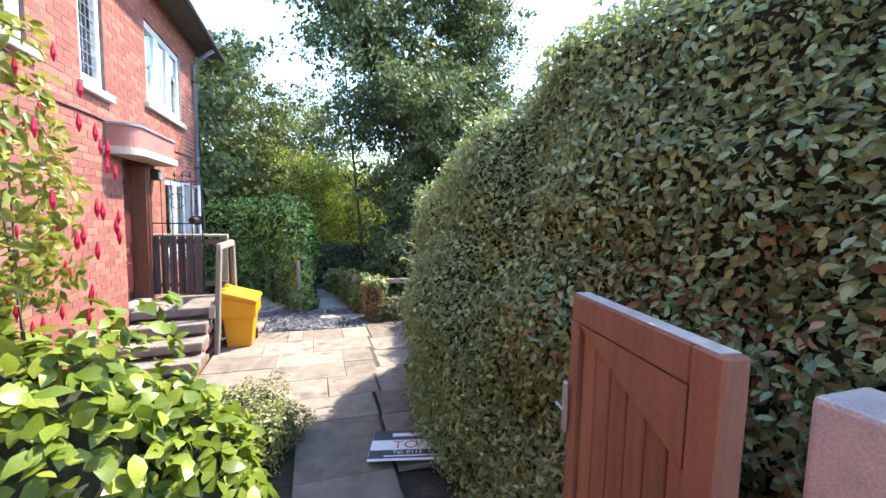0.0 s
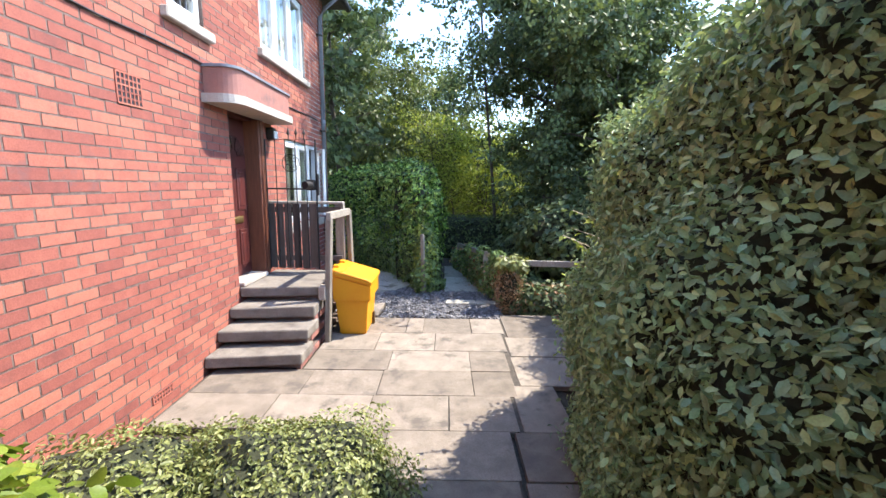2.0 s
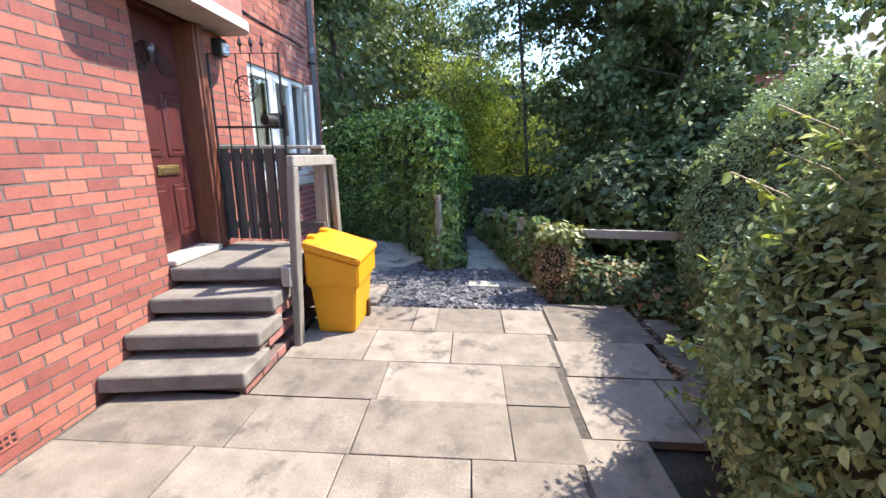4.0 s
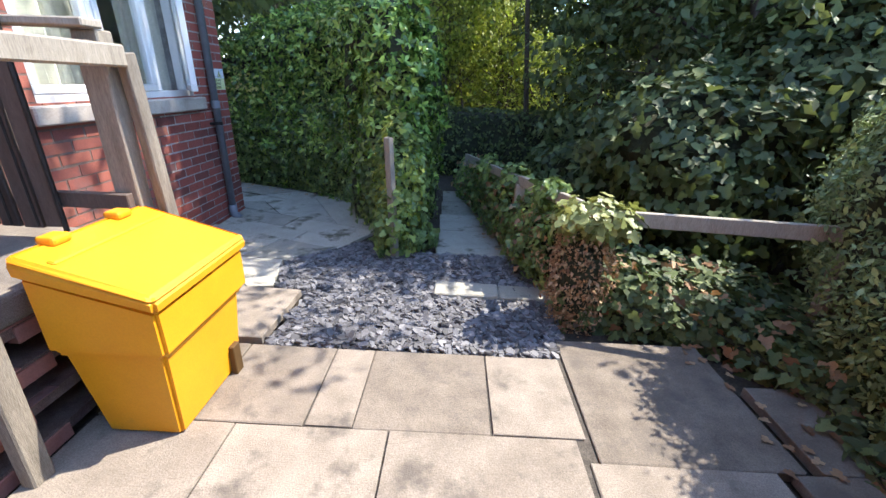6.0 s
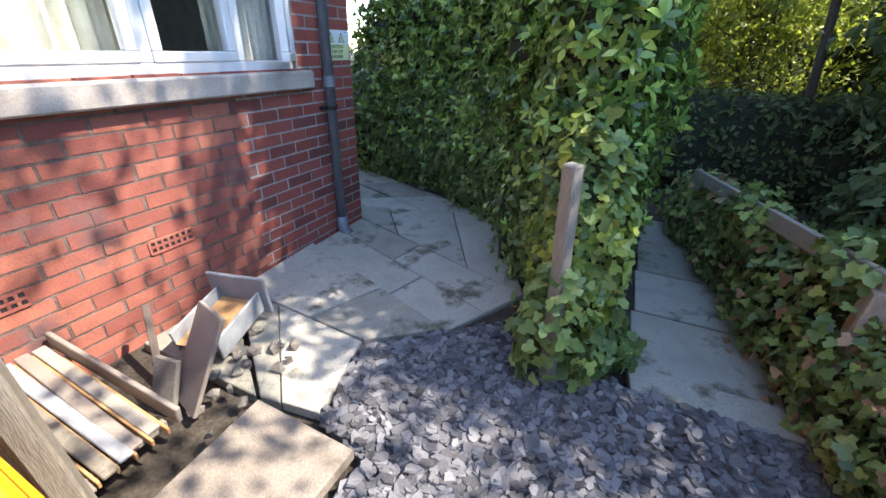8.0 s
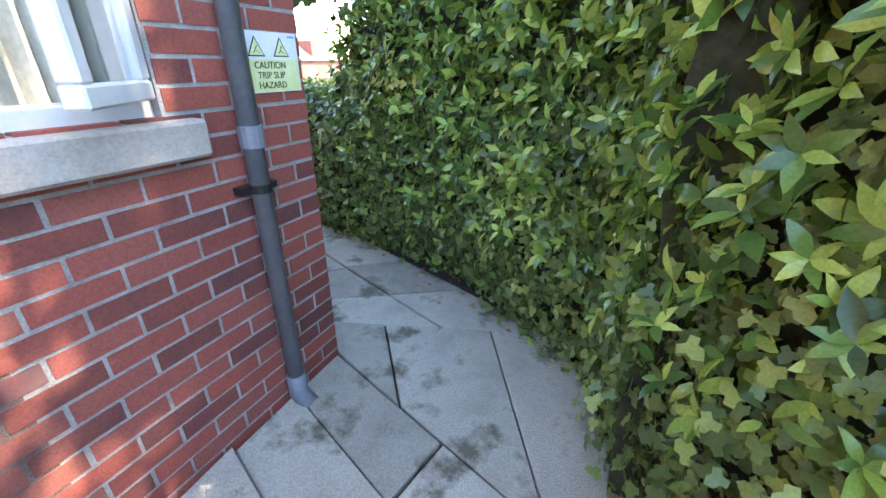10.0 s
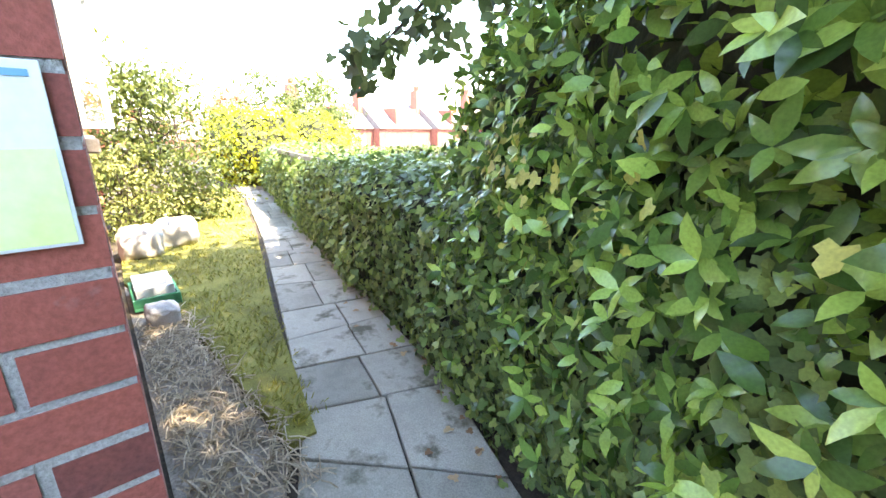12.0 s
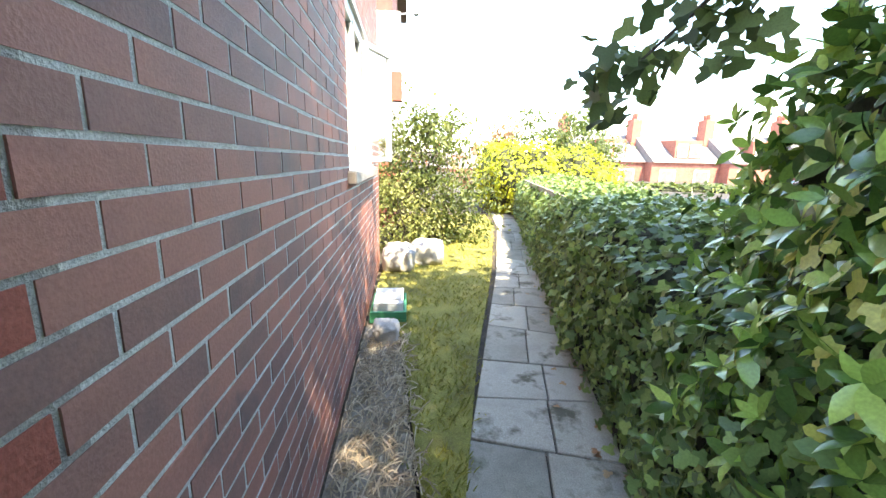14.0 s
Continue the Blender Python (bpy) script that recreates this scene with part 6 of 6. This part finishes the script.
# garden hedge before the far terrace
gh = thing("garden_hedge", (-30, 25, 0), "dark clipped hedge across the far gardens", "hedge")
v, q, m_, n_ = hedge_skin([(-34, 6), (-30, 18), (-27, 30), (-22, 42)][::-1], [0.35, 0.35, 0.35, 0.35], 3.0, -0.2, step=0.6, rough=0.3, freq=0.5, round_top=0.5)
skin_core("inner_body", v, q, gh, 0.1)
pt, nr = sample(v, q, 6000)
leaves("foliage", pt, nr, 0.3, DIAMOND, L_TREE, gh)

# far woods
woods = thing("distant_trees", (0, 40, 0), "distant woodland", "trees", kind="stuff")
pts, nrs = [], []
for k in range(90):
    a = radians(rng.uniform(-25, 205))
    d = rng.uniform(26, 46)
    x, y = d * C(a) + 2, d * Q(a) + 2
    if x < -14 and y < 55 or (8 < x < 22 and 16 < y < 29):
        continue
    hgt = rng.uniform(4.5, 8.5) if y > 14 else rng.uniform(3, 5)
    g = unit(rng.normal(0, 1, (420, 3)))
    pts.append(np.array((x, y, hgt * 0.5)) + g * np.array((2.6, 2.6, hgt * 0.5)) * rng.uniform(0.7, 1.05, (420, 1)))
    nrs.append(g)
pts, nrs = np.concatenate(pts), np.concatenate(nrs)
ok = pts[:, 2] > 0
leaves("foliage", pts[ok], nrs[ok], 0.5, DIAMOND, L_TREE, woods, 0.6, 0.3, 0.3)

# fuchsia flowers
fl = tube(bmesh.new(), [(0, 0, 0), (0, 0, -0.02), (0, 0, -0.033), (0, 0, -0.055)], [0.0014, 0.0055, 0.0075, 0.002], 6)
bloom = bpy.data.meshes.new("flower")
fl.to_mesh(bloom)
fl.free()
bloom.materials.append(M_RED)
f_ob = next(o for o in scene.objects if o.name == "fuchsia")
for k in range(80):
    p, d = blob_points((-0.8, 1.5, 2.0) if k % 3 else (-1.05, 1.75, 1.8), (0.25, 0.3, 0.45), 1, 0.9, 1.0)
    hang(new("flower", bloom), f_ob).location = Vector(p[0])

# ---- paving round the house corner and along the path ----
LEFT = [(-1.30, 7.42), (-2.1, 8.0), (-2.14, 8.7), (-2.15, 9.33), (-2.45, 9.52), (-3.4, 9.96), (-4.7, 10.30), (-7.1, 10.92), (-11.0, 11.78), (-14.5, 12.3)]
RIGHT = [(-1.02, 7.46), (-1.13, 7.92), (-0.80, 8.20), (-0.52, 8.75), (-1.15, 10.0), (-3.1, 10.72), (-4.53, 11.02), (-6.95, 11.57), (-10.85, 12.45), (-14.3, 13.0)]
cuts = [(0, 1, 1, 2), (1, 2, 1, 2), (2, 3, 2, 2), (3, 4, 1, 3), (4, 5, 3, 2), (5, 6, 3, 2), (6, 7, 4, 2), (7, 8, 5, 2), (8, 9, 4, 2)]


def between(k, s, c):
    a = Vector((*LEFT[k], 0)).lerp(Vector((*LEFT[k + 1], 0)), s)
    b = Vector((*RIGHT[k], 0)).lerp(Vector((*RIGHT[k + 1], 0)), s)
    return a.lerp(b, c)


def stone_slab(corners, top, material):
    c = sum(corners, Vector()) / len(corners)
    plan = [p + (c - p).normalized() * 0.009 for p in corners]
    bm = prism([(p.x, p.y) for p in plan], top - 0.05, top)
    bmesh.ops.bevel(bm, geom=[e for e in bm.edges if all(v.co.z > top - 0.01 for v in e.verts)], offset=0.005, segments=1, affect="EDGES")
    return part("paving_slab", bm, material, patio)


for k, _, along, across in cuts:
    skew = [0 if i in (0, along) else rng.uniform(-0.28, 0.28) / along for i in range(along + 1)]
    for i in range(along):
        shift = rng.uniform(-0.2, 0.2, across + 1)
        for j in range(across):
            c0, c1 = j / across + (shift[j] / 1.2 if 0 < j else 0), (j + 1) / across + (shift[j + 1] / 1.2 if j + 1 < across else 0)
            cor = [between(k, (i + e) / along + skew[i + e] * (c - 0.5), c) for e, c in ((0, c0), (0, c1), (1, c1), (1, c0))]
            stone_slab(cor, (-0.005 if k < 2 else -0.03 if k < 4 else -0.055) + rng.normal(0, 0.002), M_SLAB_GREY)
# raised slab by the bin, slabs of the dark path, worn corner pieces
cor = [Vector((-1.25, 6.80, 0)), Vector((-0.80, 6.80, 0)), Vector((-0.78, 7.38, 0)), Vector((-1.28, 7.40, 0))]
stone_slab(cor, 0.028, M_SLAB)
stone_slab([Vector((-2.1, 7.42, 0)), Vector((-1.32, 7.42, 0)), Vector((-1.72, 7.7, 0)), Vector((-2.1, 7.95, 0))], -0.01, M_SLAB_GREY)
for k in range(5):
    y0 = 8.18 + (0.2 if k else 0) + 0.55 * max(k - 1, 0)
    y1 = 8.36 if k == 0 else y0 + 0.54
    stone_slab([Vector((0.10, y0, 0)), Vector((0.80 - 0.05 * k, y0, 0)), Vector((0.77 - 0.05 * k, y1, 0)), Vector((0.08, y1, 0))], -0.012 if k == 0 else -0.05, M_SLAB_GREY)

# ---- bricks of the house corner, one by one ----
shared = {}


def single_brick(ln, along, material, corner):
    key = (round(ln, 3), along, material.name, corner, int(rng.integers(0, 4)))
    if key not in shared:
        v, f = laid([(0, ln, 0, 0.0625)], along, 0, 1, ln if corner else None, 0.0009)
        me = mesh_of("brick", v, f)
        me.materials.append(material)
        shared[key] = me
    return shared[key]


for s0, e0, z0, z1 in near_f:
    ob = new("brick", single_brick(e0 - s0, "y", M_BRICK_CORNER if s0 > SPLIT - 0.1 else M_BRICK, e0 > END - 0.01))
    hang(ob, front_wall)
    ob.location = (FRONT + rng.uniform(-0.0004, 0.0010), s0, z0)
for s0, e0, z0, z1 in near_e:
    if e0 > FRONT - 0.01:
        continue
    ob = new("brick", single_brick(e0 - s0, "x", M_BRICK_SHADE_TONE, False))
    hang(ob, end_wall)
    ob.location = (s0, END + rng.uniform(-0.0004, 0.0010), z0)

# yellowed ivy leaves among the laurel, and a pale sprig out of the privet
v, q = LAUREL_SKIN
pt, nr = sample(v, q, 70, lambda c: np.exp(-(((c[:, 0] + 2.45) / 0.4) ** 2 + ((c[:, 2] - 1.22) / 0.14) ** 2)) * (c[:, 1] < 10.75))
L_YELLOW = leafy("yellowed_leaf", [(0.2, (0.58, 0.56, 0.10)), (0.8, (0.78, 0.72, 0.24))], 0.5, 0.35)
leaves("yellow_leaves", pt + nr * 0.11, nr, 0.045, LOBED, L_YELLOW, laurel, 0.35, 0.4, 0.3)
sp = []
for k in range(13):
    a = Vector((1.42 - 0.012 * k, 4.85 - 0.05 * k + 0.06 * rng.normal(), 0.25 + 0.10 * k))
    b = a + Vector((-0.26 - 0.12 * rng.random(), -0.10 + 0.12 * rng.random(), 0.16 + 0.14 * rng.random()))
    part("sprig_stem", tube(bmesh.new(), [a, (a + b) / 2 + Vector((0, 0, 0.03)), b], 0.003, 4), M_TWIG, privet)
    sp += [a.lerp(b, u)[:] for u in np.linspace(0.35, 1.0, 12)]
# Sun-toned leaf colour gives the sprigs the backlight the hedge keeps off.
leaves("sprig_leaves", np.array(sp), np.tile((-0.4, -0.3, 0.8), (len(sp), 1)), 0.045, LEAF, L_BRIGHT, privet, 0.6, 0.0, 0.3)

# stems of the fuchsia, fallen leaves
for k in range(5):
    a = Vector((-0.95 + 0.05 * rng.normal(), 1.7 + 0.05 * rng.normal(), 0.0))
    b = Vector((-0.96 + 0.07 * rng.normal(), 1.58 + 0.07 * rng.normal(), 2.15 + 0.1 * rng.normal()))
    part("stem", tube(bmesh.new(), [a, a.lerp(b, 0.5) + Vector((0.04, 0, 0)), b], [0.007, 0.005, 0.002], 5), M_BARK, f_ob)
fallen = thing("fallen_leaves", (0, 6, 0), "dry fallen leaves along the path edges", "leaves", kind="stuff")
pts = [(rng.uniform(1.5, 2.0), rng.uniform(5.3, 7.0), 0.012) for k in range(60)] + [(0.74 + 0.08 * rng.normal(), rng.uniform(8.4, 10.5), -0.035) for k in range(40)]
for k in range(110):
    u = rng.random()
    j = min(int(u * 6), 5) + 3
    a = Vector((*RIGHT[j], 0)).lerp(Vector((*RIGHT[min(j + 1, 9)], 0)), rng.random())
    pts.append((a.x - 0.0, a.y - abs(rng.normal(0.0, 0.12)), -0.045))
leaves("leaf_litter", np.array(pts), np.tile((0, 0, 1.0), (len(pts), 1)), 0.045, LOBED, L_DRY, fallen, 0.15, 0.0, 0.5)

# ---- loose leading leaves of the laurel, one by one ----
lv, lf = BLADED
me = mesh_of("leaf", lv, lf, False)
me.materials.append(L_LAUREL)
v, q = LAUREL_SKIN
pt, nr = sample(v, q, 47, lambda c: ((c[:, 0] > -2.4) & (c[:, 0] < -0.7) & (c[:, 1] < 10.4) & (c[:, 2] > 0.7) & (c[:, 2] < 1.9)) * 1.0)
pt, fx, fy, fz, fs = rosettes("leaf", pt + nr * 0.06, nr, 0.08, L_LAUREL, None)
for k in range(len(pt)):
    ob = new("leaf", me)
    hang(ob, laurel)
    sc = fs[k]
    m = Matrix([(*(fx[k] * sc * 0.85),), (*(fy[k] * sc),), (*(fz[k] * sc),)]).transposed().to_4x4()
    ob.matrix_basis = Matrix.Translation(pt[k]) @ m
